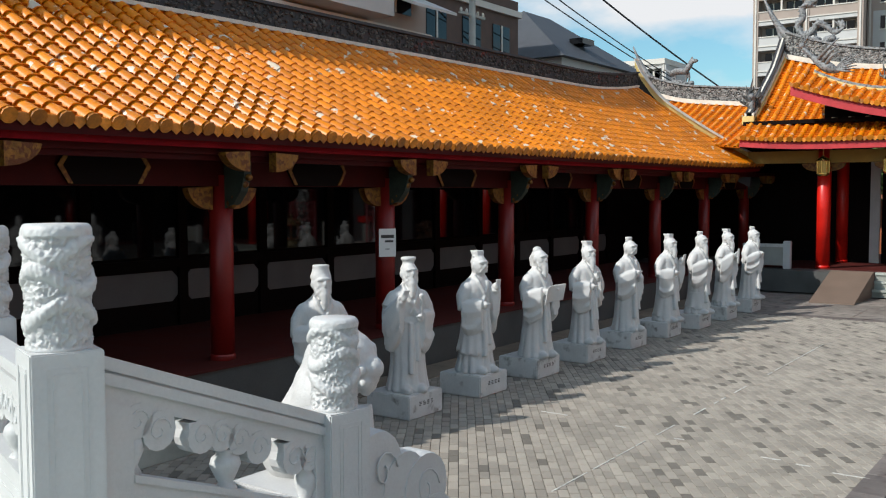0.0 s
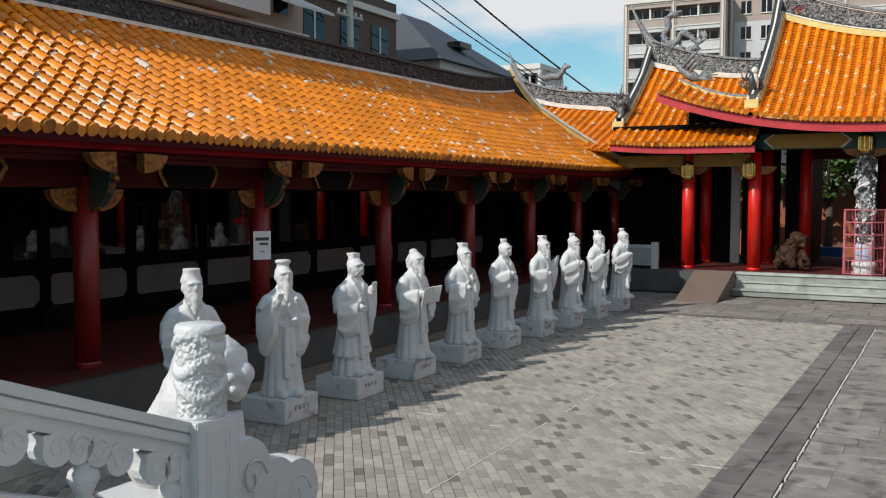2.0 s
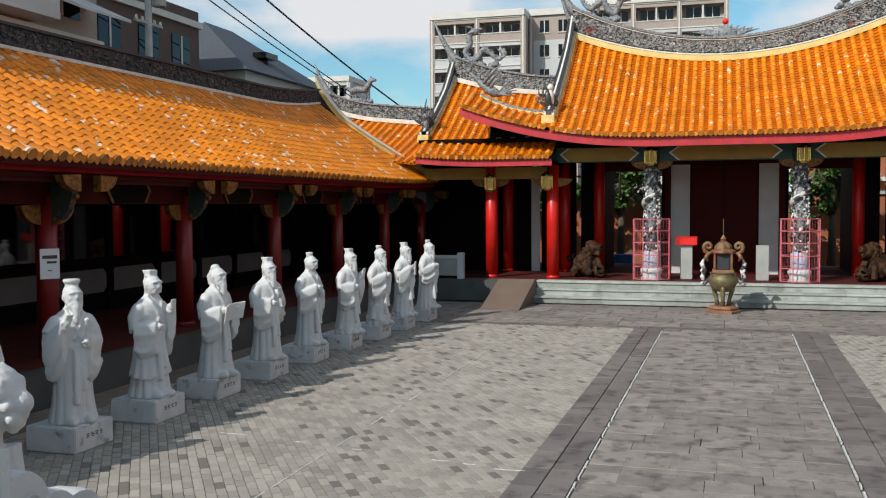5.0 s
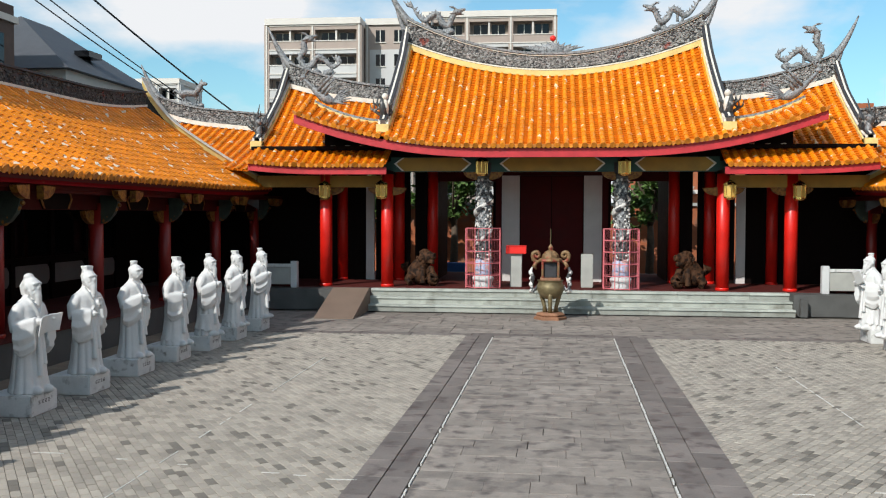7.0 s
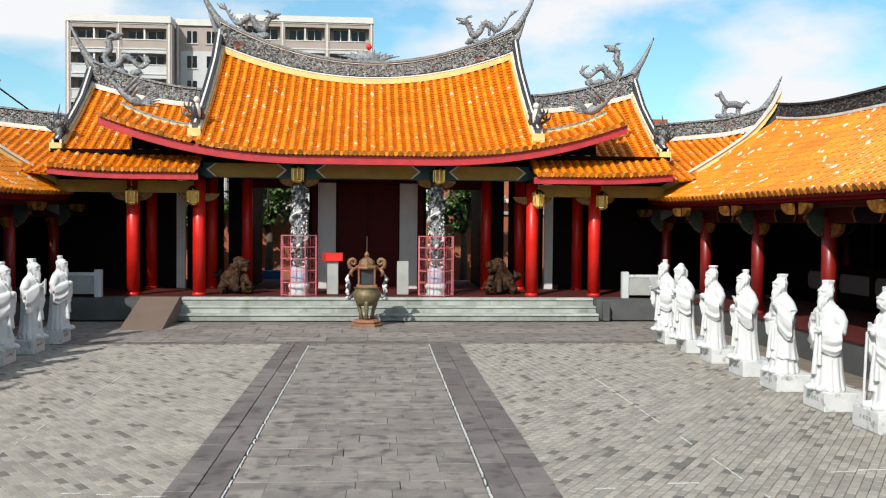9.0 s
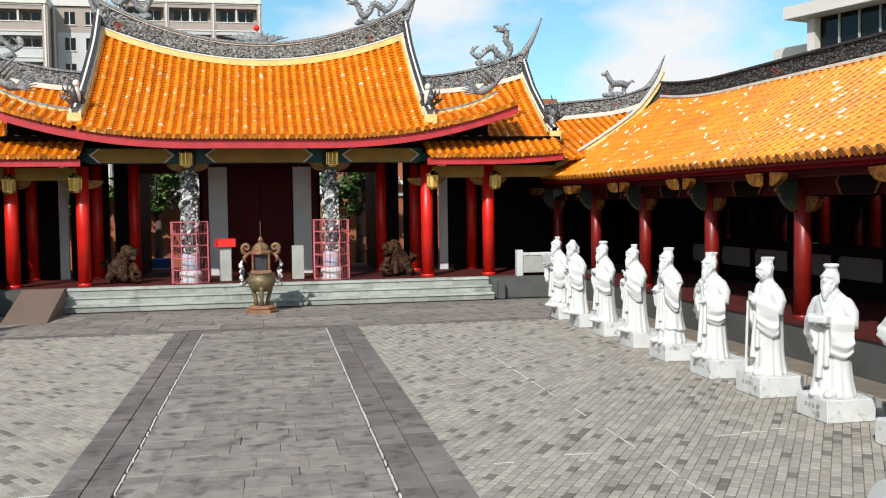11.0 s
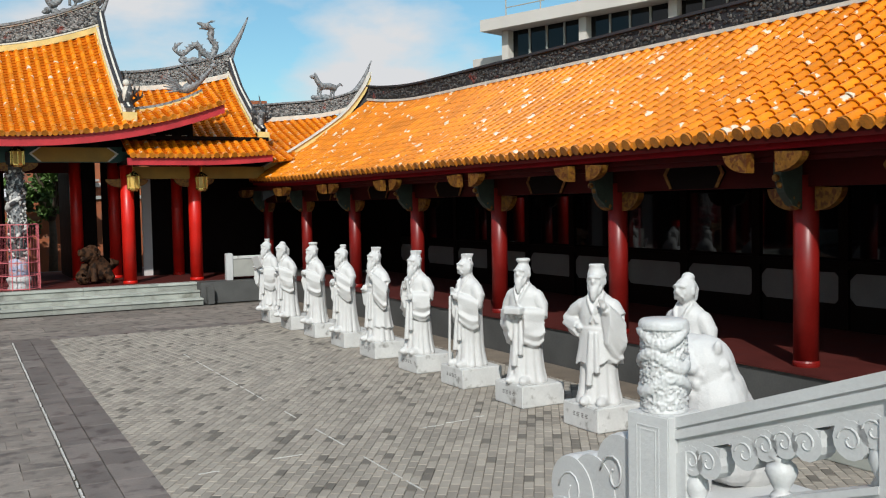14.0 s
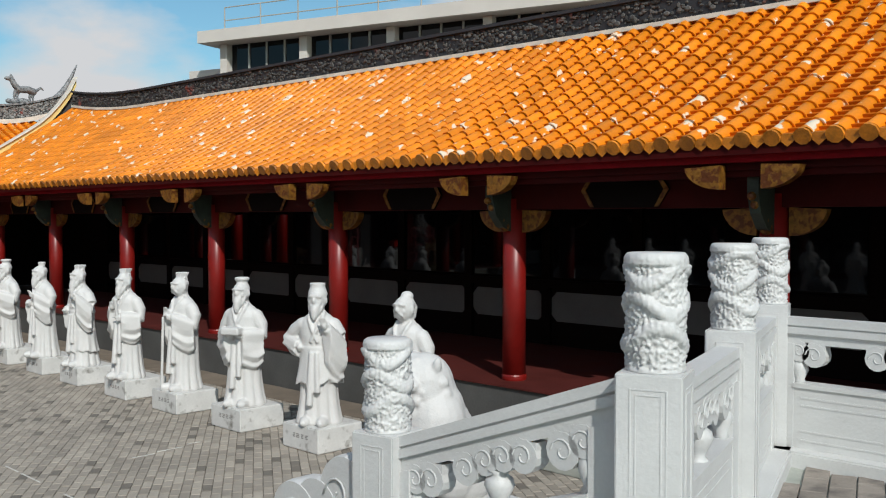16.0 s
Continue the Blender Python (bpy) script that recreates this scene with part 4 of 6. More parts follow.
    for a, b in zip(xs, xs[1:]):
        v = [bm.verts.new(p) for p in ((a, 29.0, main_ridge_z(a)), (b, 29.0, main_ridge_z(b)), (b, 33.0, 4.4), (a, 33.0, 4.4))]
        bm.faces.new(v)
    part("rear_slope", bm, PAN, g)
    return g


EAVE_BRIGHT = material("crimson_eave_paint", (0.46, 0.025, 0.032), 0.5, vary=0.25, scale=3, bump=0.1)
gate_roof()
for s in (-1, 1):
    # link roof between gate and gallery
    g = thing("link_roof", "orange tile link roof with a carved ridge beside the gate", "roof")

    def lplace(u, t, s=s):
        return (s * u, 28.6 + (25.0 - 28.6) * t, 5.05 + 0.10 * (u - 8.2) + (-1.35) * sag(t) * (1 - 0.0 * u))
    roof(g, lplace, 8.15, 13.2, courses=12, ends=False)
    fr = [(s * u, 28.6, 5.1 + 0.10 * (u - 8.2) + 0.3 * max(0, (u - 10.5) / 1.8) ** 2) for u in np.linspace(8.2, 12.2, 14)]
    part("ridge_wall", band(bmesh.new(), fr, [(-0.05, 0.42)] * 14, 0.26, "y"), BLACK_TRIM, g)
    part("ridge_cap", band(bmesh.new(), fr, [(0.42, 0.47)] * 14, 0.38, "y"), GREYFIG, g)
    part("ridge_foot", band(bmesh.new(), [(x, y - .18, z) for x, y, z in fr], [(-0.1, 0.03)] * 14, 0.1, "y"), WHITE_TRIM, g)
    relief(g, fr, 0.05, 0.4, -0.14, "y", 1900, 31 + s, 0.028, RELIEF_PALE)
    bm = bmesh.new()
    fins(bm, (s * 12.05, 28.6, fr[-1][2] + .28), (s * .75, 0, .45), .95)
    part("ridge_tail", bm, GREYFIG, g, "upswept grey swallow tail", True)


# ------------------------------------------------------------------ paving
def in_left(x, y):
    return True


terr = thing("stone_path", "central path of weathered brown-grey stone slabs with mortared edges", "path", kind="structure")
court = fig("court_pavement", box(-8.34, 8.34, -6.0, GATE_Y + 0.02, -0.028, -0.022), JOINT, "grey brick paving of the temple court", "pavement", kind="structure")
rnd = random.Random(17)
for xm in (-1.32, 1.185):
    ym = 4.0
    while ym < 20.0:
        ln = rnd.uniform(.06, .42)
        part("mortar_dash", box(xm - rnd.uniform(.006, .012), xm + rnd.uniform(.006, .012), ym, ym + ln, -0.02, 0.009), MORTAR, terr, "")
        ym += ln + rnd.choice((.02, .04, .15))
rnd = random.Random(9)
y = 3.9
shapes = {}


def slab(parent, x0, x1, y0, y1, mat, top=0.0):
    w, l = round(x1 - x0, 2), round(y1 - y0, 2)
    key = (w, l, mat.name)
    if key not in shapes:
        v, f = brick_mesh("slab", w, l, 0.025, mat, 0.003)
        shapes[key] = mesh_raw("slab", v, f, mat)
    ob = new("slab", shapes[key])
    ob.parent = parent
    ob.location = ((x0 + x1) / 2, (y0 + y1) / 2, top)
    return ob


row = 0
while y < 20.05:
    l = rnd.choice((0.28, 0.32, 0.36))
    x = -1.30
    cut = [0.34, 0.52, 0.60, 0.44]
    while x < 1.165:
        w = rnd.choice(cut)
        if x + w > 1.0:
            w = 1.165 - x
        slab(terr, x + .0025, x + w - .0025, y + .0025, y + l - .0025, SLAB, rnd.uniform(-.003, .003))
        x += w
    y += l
for a, b, c in ((-1.90, -1.62, 0.62), (-1.615, -1.34, 0.8), (1.205, 1.50, 0.8), (1.505, 1.86, 0.62)):
    y = 3.9 + rnd.uniform(-.3, 0)
    while y < 20.05:
        slab(terr, a + .003, b - .003, y + .004, min(y + c, 20.1) - .004, DARKSLAB, rnd.uniform(.004, .007))
        y += c
terr.matrix_world = Matrix.Translation((0, 13.3, 0)) @ Matrix.Rotation(radians(-0.8), 4, "Z") @ Matrix.Translation((0.0, -13.3, 0))
border = thing("border_paving", "strip of long grey-brown stone slabs before the gate steps", "pavement", kind="structure")
y = 20.12
for l in (0.42, 0.78, 0.78, 0.78, 0.78, 0.78):
    x = -8.3
    while x < 8.3:
        w = rnd.choice((0.9, 1.1, 1.3))
        slab(border, x + .004, min(x + w, 8.3) - .004, y + .004, min(y + l, GATE_Y) - .004, DARKSLAB if l < .5 else SLAB, rnd.uniform(-.002, .002))
        x += w
    y += l
SHAPE = brick_mesh("paver", 0.188, 0.0895, 0.024, PAVER, 0.005)
for s in (-1, 1):
    turn = radians(90 - s * 34.3)
    lim = (-8.3, -1.75) if s < 0 else (1.72, 8.3)
    pl = field(lim[0], lim[1], 1.0, 20.1, 0.206, 0.0935, turn, 0.006, in_left, seed=4 + s)
    close = [p for p in pl if 5.6 < p[1] < 6.9 and 2.9 < abs(p[0]) < 5.2]
    rest = [p for p in pl if not (5.6 < p[1] < 6.9 and 2.9 < abs(p[0]) < 5.2)]
    me = mesh_raw("brick", SHAPE[0], SHAPE[1], PAVER)
    for p in close[:300]:
        ob = new("brick", me)
        ob.parent = court
        ob.matrix_local = pose(*p, 0, 0, math.degrees(turn))
    tagged(part("brick_paving", scatter("brick_paving", SHAPE, rest + close[300:], turn, PAVER_FIELD), None, court), kind="stuff")

# whitish joints left along an old drain in the court
for s, xl in ((-1, -4.04), (1, 3.75)):
    y = 5.2
    while y < 16.5:
        ln = rnd.uniform(.15, .5)
        if rnd.random() < .72:
            part("mortar_dash", box(xl - rnd.uniform(.004, .009), xl + rnd.uniform(.004, .009), y, y + ln, -0.02, 0.005), MORTAR, court, "")
        y += ln + rnd.uniform(.02, .12)
    x = 1.9
    while x < 7.2:
        ln = rnd.uniform(.1, .35)
        if rnd.random() < .45:
            yl = 9.2 + .33 * (x - 1.9) * .55
            part("mortar_dash", box(min(s * x, s * (x + ln)), max(s * x, s * (x + ln)), yl - .006, yl + .006, -0.02, 0.005), MORTAR, court, "")
        x += ln + rnd.uniform(.03, .3)

for s in (-1, 1):
    g = thing("gutter_strip", "tan stone strip at the foot of the gallery plinth", "pavement", kind="structure")
    y = 1.0
    while y < 24.0:
        l = rnd.choice((.8, 1.0, 1.2))
        slab(g, min(s * 7.75, s * 8.33), max(s * 7.75, s * 8.33), y + .004, y + l - .004, TAN, .012)
        y += l


# ------------------------------------------------------------------ statues in the court
HANDS = {"chest": (.20, .05, 1.02), "raise": (.21, .14, 1.10), "waist": (.21, .06, .87), "side": (.14, .19, .84), "clasp": (.22, .025, .97),
         "scroll": (.25, .13, .93), "hip": (.07, .19, .84)}


def put_loft(bm, rings):
    rows = [[bm.verts.new(p) for p in ring] for ring in rings]
    n = len(rows[0])
    for p, q in zip(rows, rows[1:]):
        for k in range(n):
            bm.faces.new((p[k], p[(k + 1) % n], q[(k + 1) % n], q[k]))
    bm.faces.new(rows[0][::-1]), bm.faces.new(rows[-1])


def put_sleeve(bm, shoulder, elbow, hand, s, drop, phase):
    """A wide sleeve hanging in swags from the forearm."""
    rings = []
    line = [shoulder.lerp(elbow, .45), shoulder.lerp(elbow, .75), elbow, elbow.lerp(hand, .25), elbow.lerp(hand, .5), elbow.lerp(hand, .72), elbow.lerp(hand, .9)]
    for k, p in enumerate(line):
        t = k / (len(line) - 1)
        fall = drop * (.14, .45, .82, 1.0, 1.0, .93, .85)[k]
        wide = (.05, .08, .096, .088, .078, .068, .06)[k]
        across = Vector((-(hand - elbow).y, (hand - elbow).x, 0)).normalized()
        ring = []
        for n in range(28):
            a = 2 * math.pi * n / 28
            h = math.cos(a)
            z = p.z + (.07 * h if h > 0 else fall * h)
            rel = max(0.0, -h)
            swag = math.sin(2 * math.pi * (3.6 * rel * drop / .4 - 1.1 * (t - .55) ** 2 + phase))
            w = wide * (abs(math.sin(a)) ** .75) * (1 if math.sin(a) >= 0 else -1) * (1 + .30 * swag * min(1, rel * 3))
            ring.append(p + across * w + Vector((0, 0, z - p.z)))
        rings.append(ring)
    put_loft(bm, rings)


def statue_mesh(hat, right, left, beard, tier, item, seed, bow=0.0):
    """A robed scholar, 1.54 m with his cap, facing +x; the right hand lies at -y."""
    rnd = random.Random(seed)
    bm = bmesh.new()
    folds, ph = rnd.choice((9, 11, 13)), rnd.uniform(0, 6)
    flare = rnd.uniform(.95, 1.05)
    prof = [(0.0, .262, .225), (.03, .268, .232), (.08, .255, .22), (.18, .235, .20), (.32, .218, .185), (.5, .205, .172), (.7, .20, .165), (.85, .208, .165),
            (.98, .218, .162), (1.07, .218, .152), (1.13, .195, .135), (1.18, .145, .108), (1.215, .095, .082), (1.25, .066, .066), (1.30, .062, .062)]
    seg, rings = 72, []
    for z, a, b in prof:
        k = max(0.0, 1 - z / .95)
        ring = []
        for n in range(seg):
            th = 2 * math.pi * n / seg
            groove = (1 - abs(math.sin(folds * th / 2 + ph + .5 * z))) ** 2
            f = 1 - (0.10 + 0.12 * math.sin(2 * th + ph) ** 2) * k * groove + 0.045 * k * math.cos(3 * th + ph + z)
            if z < .5:
                f *= flare
            ring.append(Vector((b * f * math.cos(th) - 0.02, a * f * math.sin(th), z)))
        rings.append(ring)
    put_loft(bm, rings)
    if tier:
        # overskirt with a wavy hem
        lo, hi = tier
        rings = []
        for t in np.linspace(0, 1, 9):
            grow = 1.0 + .26 * t ** 1.6
            rings.append([Vector((.178 * grow * (1 + .05 * t * math.cos(folds * th + ph)) * math.cos(th) - .02,
                                  .212 * grow * (1 + .05 * t * math.cos(folds * th + ph)) * math.sin(th),
                                  hi + (lo - hi) * t + .022 * t * math.sin(folds * th + 1) + .02 * t * math.sin(2 * th))) for th in np.linspace(0, 2 * math.pi, 64, endpoint=False)])
        put_loft(bm, rings[::-1])
    for s, hold in ((-1, right), (1, left)):
        put_ball(bm, (.17, s * .095, .04), .08, 1.6, .85, .75, 10)
        hx, hy, hz = HANDS[hold]
        shoulder, hand = Vector((-.02, s * .165, 1.08)), Vector((hx, s * hy, hz))
        elbow = Vector((-.01, s * .25, .86)) if hold != "hip" else Vector((-.10, s * .36, .92))
        put_ball(bm, shoulder + Vector((0, 0, -.01)), .1, .95, .9, .95, 14)
        put_tube(bm, [shoulder, shoulder.lerp(elbow, .5) + Vector((-.01, s * .015, 0)), elbow, elbow.lerp(hand, .5), elbow.lerp(hand, .88)], [.09, .092, .085, .075, .06], 14)
        reach = (hand - elbow).normalized()
        put_ball(bm, hand, .046, 1.1, .85, 1.1, 10)
        for f in range(4):
            put_tube(bm, [hand + Vector((.02, s * (-.03 + .02 * f), .01)), hand + reach * .05 + Vector((.015, s * (-.03 + .02 * f), .055 if hold in ("raise", "chest") else .01))], [.014, .011], 6)
        put_sleeve(bm, shoulder, elbow, hand, s, {"side": .36, "hip": .16, "raise": .42, "scroll": .42}.get(hold, .40) + rnd.uniform(-.04, .05), rnd.uniform(0, 1))
        # lapel crossing the chest
        put_tube(bm, [(.02, s * .085, 1.235), (.10, s * .075, 1.16), (.145, s * .02, 1.03), (.155, -s * .04, .90)], [.018, .022, .022, .016], 8)
    # girdle and hanging sash
    put_loft(bm, [[Vector((.178 * g * math.cos(th) - .02, .215 * g * math.sin(th), z)) for th in np.linspace(0, 2 * math.pi, 40, endpoint=False)] for z, g in ((.79, .96), (.80, 1.0), (.845, 1.0), (.855, .96))])
    put_tube(bm, [(.165, -.03, .80), (.182, -.035, .55), (.205, -.04, .22)], [.026, .034, .04], 8)
    put_tube(bm, [(.165, .03, .80), (.18, .04, .6), (.195, .05, .36)], [.022, .03, .034], 8)
    # head, slightly forward
    put_ball(bm, (.025, 0, 1.355), .108, 1.04, .90, 1.18, 20)
    put_ball(bm, (.045, 0, 1.30), .085, 1.0, .88, .8, 14)
    put_tube(bm, [(.132, 0, 1.395), (.146, 0, 1.36), (.136, 0, 1.335)], [.012, .02, .022], 8)
    put_tube(bm, [(.105, -.075, 1.395), (.128, -.03, 1.408), (.128, .03, 1.408), (.105, .075, 1.395)], [.012, .018, .018, .012], 8)
    for s in (-1, 1):
        put_ball(bm, (.015, s * .10, 1.355), .03, .8, .5, 1.4, 8)
        put_ball(bm, (.10, s * .048, 1.335), .03, .8, 1, .9, 8)
        put_tube(bm, [(.128, s * .012, 1.318), (.122, s * .05, 1.30), (.105, s * .06, 1.265)], [.012, .012, .006], 6)
    if beard:
        put_tube(bm, [(.095, 0, 1.30), (.125, 0, 1.24), (.14, 0, 1.24 - beard * .6), (.15, 0, 1.24 - beard)], [.055, .05, .035, .010], 10)
        for s in (-1, 1):
            put_tube(bm, [(.06, s * .075, 1.32), (.085, s * .06, 1.26), (.11, s * .03, 1.20)], [.022, .026, .014], 8)
    put_ball(bm, (.0, 0, 1.40), .104, 1, .93, .7, 16)
    if hat == "square":
        put_loft(bm, [[(x * g + lean, y * g, z) for x, y in ((-.062, -.06), (.062, -.06), (.062, .06), (-.062, .06))] for z, g, lean in ((1.42, 1.05, .0), (1.49, .92, -.012), (1.545, 1.08, -.03))])
        put_tube(bm, [(-.02, -.095, 1.475), (-.02, .095, 1.475)], .011, 6)
    elif hat == "flat":
        put_lathe(bm, [(.085, 1.43), (.07, 1.465), (.064, 1.495), (.088, 1.51), (.09, 1.535), (.075, 1.545)], 22, (-.01, 0, 0))
    elif hat == "crown":
        put_lathe(bm, [(.06, 1.43), (.046, 1.475), (.062, 1.53), (.055, 1.545)], 14, (-.02, 0, 0))
        put_tube(bm, [(-.02, -.09, 1.485), (-.02, .09, 1.485)], .010, 6)
    elif hat == "bun":
        put_ball(bm, (-.03, 0, 1.48), .06, 1.1, 1.1, .85, 12)
        put_tube(bm, [(-.06, 0, 1.44), (-.105, 0, 1.36), (-.10, 0, 1.25)], [.045, .055, .035], 10)
    else:
        put_lathe(bm, [(.108, 1.405), (.108, 1.43), (.084, 1.50), (.086, 1.545)], 20, (-.005, 0, 0))
        put_box(bm, -.115, -.085, -.055, .055, 1.30, 1.50)
    if item == "scroll":
        put_loft(bm, [[Vector((.30 - .045 * math.cos(3.1 * (k / 8 - .5)) * 2 + .05, -.19 + .38 * k / 8, z + .05 * (k / 8))) + Vector((dx, 0, 0)) for z, dx in ((.98, 0), (.98, .02), (.74, -.03), (.74, -.05))] for k in range(9)])
    elif item == "tablet":
        put_box(bm, .255, .28, -.035, .035, .86, 1.16, .006)
    elif item == "rod":
        put_tube(bm, [(.235, .07, .82), (.25, .06, 1.10)], [.02, .026], 8)
        put_ball(bm, (.25, .06, 1.12), .035, 1, 1, .8, 8)
    elif item == "staff":
        put_tube(bm, [(.27, -.10, .0), (.25, -.07, .97)], .02, 8)
    elif item == "box":
        put_box(bm, .19, .33, -.12, .12, .87, .96, .01)
    elif item == "book":
        put_loft(bm, [[(.27, -.04, .88), (.30, -.04, .90), (.30, .20, .98), (.27, .20, .96)], [(.36, -.06, 1.14), (.39, -.06, 1.15), (.39, .18, 1.22), (.36, .18, 1.21)]])
    if bow:
        for v in bm.verts:
            if v.co.z > .7:
                v.co.x += bow * ((v.co.z - .7) / .8) ** 1.5
    me = mesh_from("statue", bm, STATUE, True)
    tmp = bpy.data.objects.new("tmp", me)
    scene.collection.objects.link(tmp)
    m = tmp.modifiers.new("merge", "REMESH")
    m.mode, m.voxel_size, m.use_smooth_shade = "VOXEL", 0.0115, True
    m = tmp.modifiers.new("soften", "SMOOTH")
    m.factor, m.iterations = 0.5, 1
    done = bpy.data.meshes.new_from_object(tmp.evaluated_get(bpy.context.evaluated_depsgraph_get()))
    bpy.data.objects.remove(tmp)
    bpy.data.meshes.remove(me)
    done.name = "statue"
    return done


def pedestal(x, y, bars_x):
    p = thing("statue_pedestal", "low square white stone pedestal with dark mossy stains", "pedestal", "statue pedestals", at=(x, y, 0))
    part("block", box(-.31, .31, -.32, .32, 0.0, .27, 0.012), PED, p)
    rnd = random.Random(int(y * 10))
    n = 4
    for k in range(n):
        y0 = -.14 + .075 * k
        for q in range(3):
            bm = box(bars_x - .002, bars_x + .0015, y0 + rnd.uniform(0, .01), y0 + .05 + rnd.uniform(-.014, .006), .135 + .018 * q, .144 + .018 * q)
            part("inscription_bar", bm, INK if bars_x > 0 else FADED, p)


FADED = material("faded_inscription", (0.25, 0.24, 0.23), 0.8, vary=0.2, bump=0)


def court_statue(x, y, turn, label, *look_of):
    ob = tagged(new("scholar_statue", statue_mesh(*look_of)), label, "statue", "court statues")
    ob.matrix_world = pose(x, y, .266, 0, 0, turn)
    return ob


# shift of each figure towards the court, fitted to its head in the camera's view
VIEW_SHIFT = {-1: [0.05, 0.05, 0.05, 0.12, 0.12, 0.1, 0.17, 0.17, 0.16, 0.18], 1: [0.05, 0.05, 0.05, 0.02, 0.12, 0.1, 0.15, 0.17, 0.26, 0.22]}
# plan place of the pedestal, turn, cap, right hand, left hand, beard, overskirt, held thing
LEFT_ROW = [
    (-6.86, 7.42, -28, "tall", "waist", "waist", .14, None, None, "white stone scholar with a tall cap and pointed beard"),
    (-6.84, 8.87, -30, "flat", "raise", "waist", .16, None, "rod", "white stone scholar in a brimmed cap raising one hand"),
    (-6.82, 10.29, -14, "square", "waist", "raise", .0, (.26, .60), None, "white stone scholar in a square cap and tiered robe"),
    (-6.81, 11.70, -12, "bun", "scroll", "scroll", .13, None, "scroll", "white stone bearded scholar holding an open scroll"),
    (-6.79, 13.17, -22, "square", "waist", "chest", .15, None, None, "white stone scholar with one hand held to his chest"),
    (-6.77, 14.69, -16, "crown", "clasp", "waist", .0, None, None, "white stone scholar with a topknot and crossed sleeves"),
    (-6.73, 16.14, -14, "square", "waist", "raise", .12, (.10, .42), None, "white stone scholar in a square cap and layered hem"),
    (-6.65, 17.48, -12, "crown", "clasp", "clasp", .16, (.12, .40), None, "white stone scholar with joined hands and a long beard"),
    (-6.62, 18.93, -8, "square", "chest", "clasp", .14, (.10, .38), "tablet", "white stone scholar holding an upright tablet"),
    (-6.60, 20.47, -8, "crown", "clasp", "clasp", .18, None, None, "white stone scholar with a small crown cap and joined hands"),
]
RIGHT_ROW = [
    (6.55, 7.32, 8, "bun", "waist", "waist", .0, None, None, "white stone scholar with a cloth-wrapped topknot"),
    (6.55, 8.74, 34, "tall", "hip", "raise", .10, (.46, .82), None, "white stone scholar with raised fist and arm at his hip"),
    (6.55, 10.21, 26, "flat", "waist", "waist", .12, None, "box", "white stone scholar carrying a small box before him"),
    (6.54, 11.65, 4, "square", "chest", "clasp", .0, None, "staff", "white stone scholar leaning on a long staff"),
    (6.54, 13.02, 18, "square", "chest", "waist", .12, None, "rod", "white stone scholar in a square cap holding a rolled text"),
    (6.56, 14.56, 8, "square", "side", "raise", .15, (.22, .56), None, "white stone bearded scholar in a tiered robe"),
    (6.60, 15.95, 6, "crown", "waist", "chest", .12, None, None, "white stone scholar with one hand raised to his beard"),
    (6.62, 17.44, 8, "flat", "clasp", "clasp", .10, None, None, "white stone scholar standing with joined hands"),
    (6.62, 18.80, 14, "bun", "waist", "clasp", .14, None, None, "white stone scholar bowing with folded hands"),
    (6.64, 20.20, 18, "crown", "scroll", "waist", .12, (.10, .36), "book", "white stone scholar reading from a raised book"),
]
for row, s in ((LEFT_ROW, -1), (RIGHT_ROW, 1)):
    for n, (x, y, turn, hat, right, left, beard, tier, item, label) in enumerate(row):
        pedestal(x, y, -s * .311)
        court_statue(x - s * VIEW_SHIFT[s][n], y, turn + (180 if s > 0 else 0), label, hat, right, left, beard, tier, item, 40 + n - 20 * s, .12 if "bowing" in label else .03)


# ------------------------------------------------------------------ terrace and balustrade
TERRACE = 0.90
T = [(-6.3, -6.0), (6.3, -6.0), (6.3, 3.55), (4.65, 3.0), (3.28, 2.42), (-3.28, 2.42), (-4.65, 3.0), (-6.3, 3.55)]
terrace = fig("terrace", prism(T, "z", 0.0, TERRACE - 0.03), PLINTH, "raised stone terrace before the main hall", "terrace", kind="structure")
part("edge_course", prism([(x * 1.012, y * 1.012) for x, y in T], "z", TERRACE - 0.03, TERRACE - 0.004), STEP, terrace)
stairs = thing("terrace_stairs", "stone stairs going down from the terrace to the court", "stairs")
for k in range(5):
    part("step_stone", box(-3.15, 3.15, 2.43 + .36 * k, 2.43 + .36 * (k + 1), 0, TERRACE - .18 * (k + 1) + .17, 0.01), STEP, stairs)
SHAPE2 = brick_mesh("paver", 0.30, 0.146, 0.02, SLAB)
pl = field(3.0, 6.1, -2.0, 3.0, 0.308, 0.154, radians(20), .006, lambda x, y: y < 2.2 + 0.38 * (x - 3.0), top=TERRACE + .018)
me = mesh_raw("paver", SHAPE2[0], SHAPE2[1], SLAB)
for p in pl[:320]:
    ob = new("paver", me)
    ob.parent = terrace
    ob.matrix_local = pose(*p, 0, 0, 20)


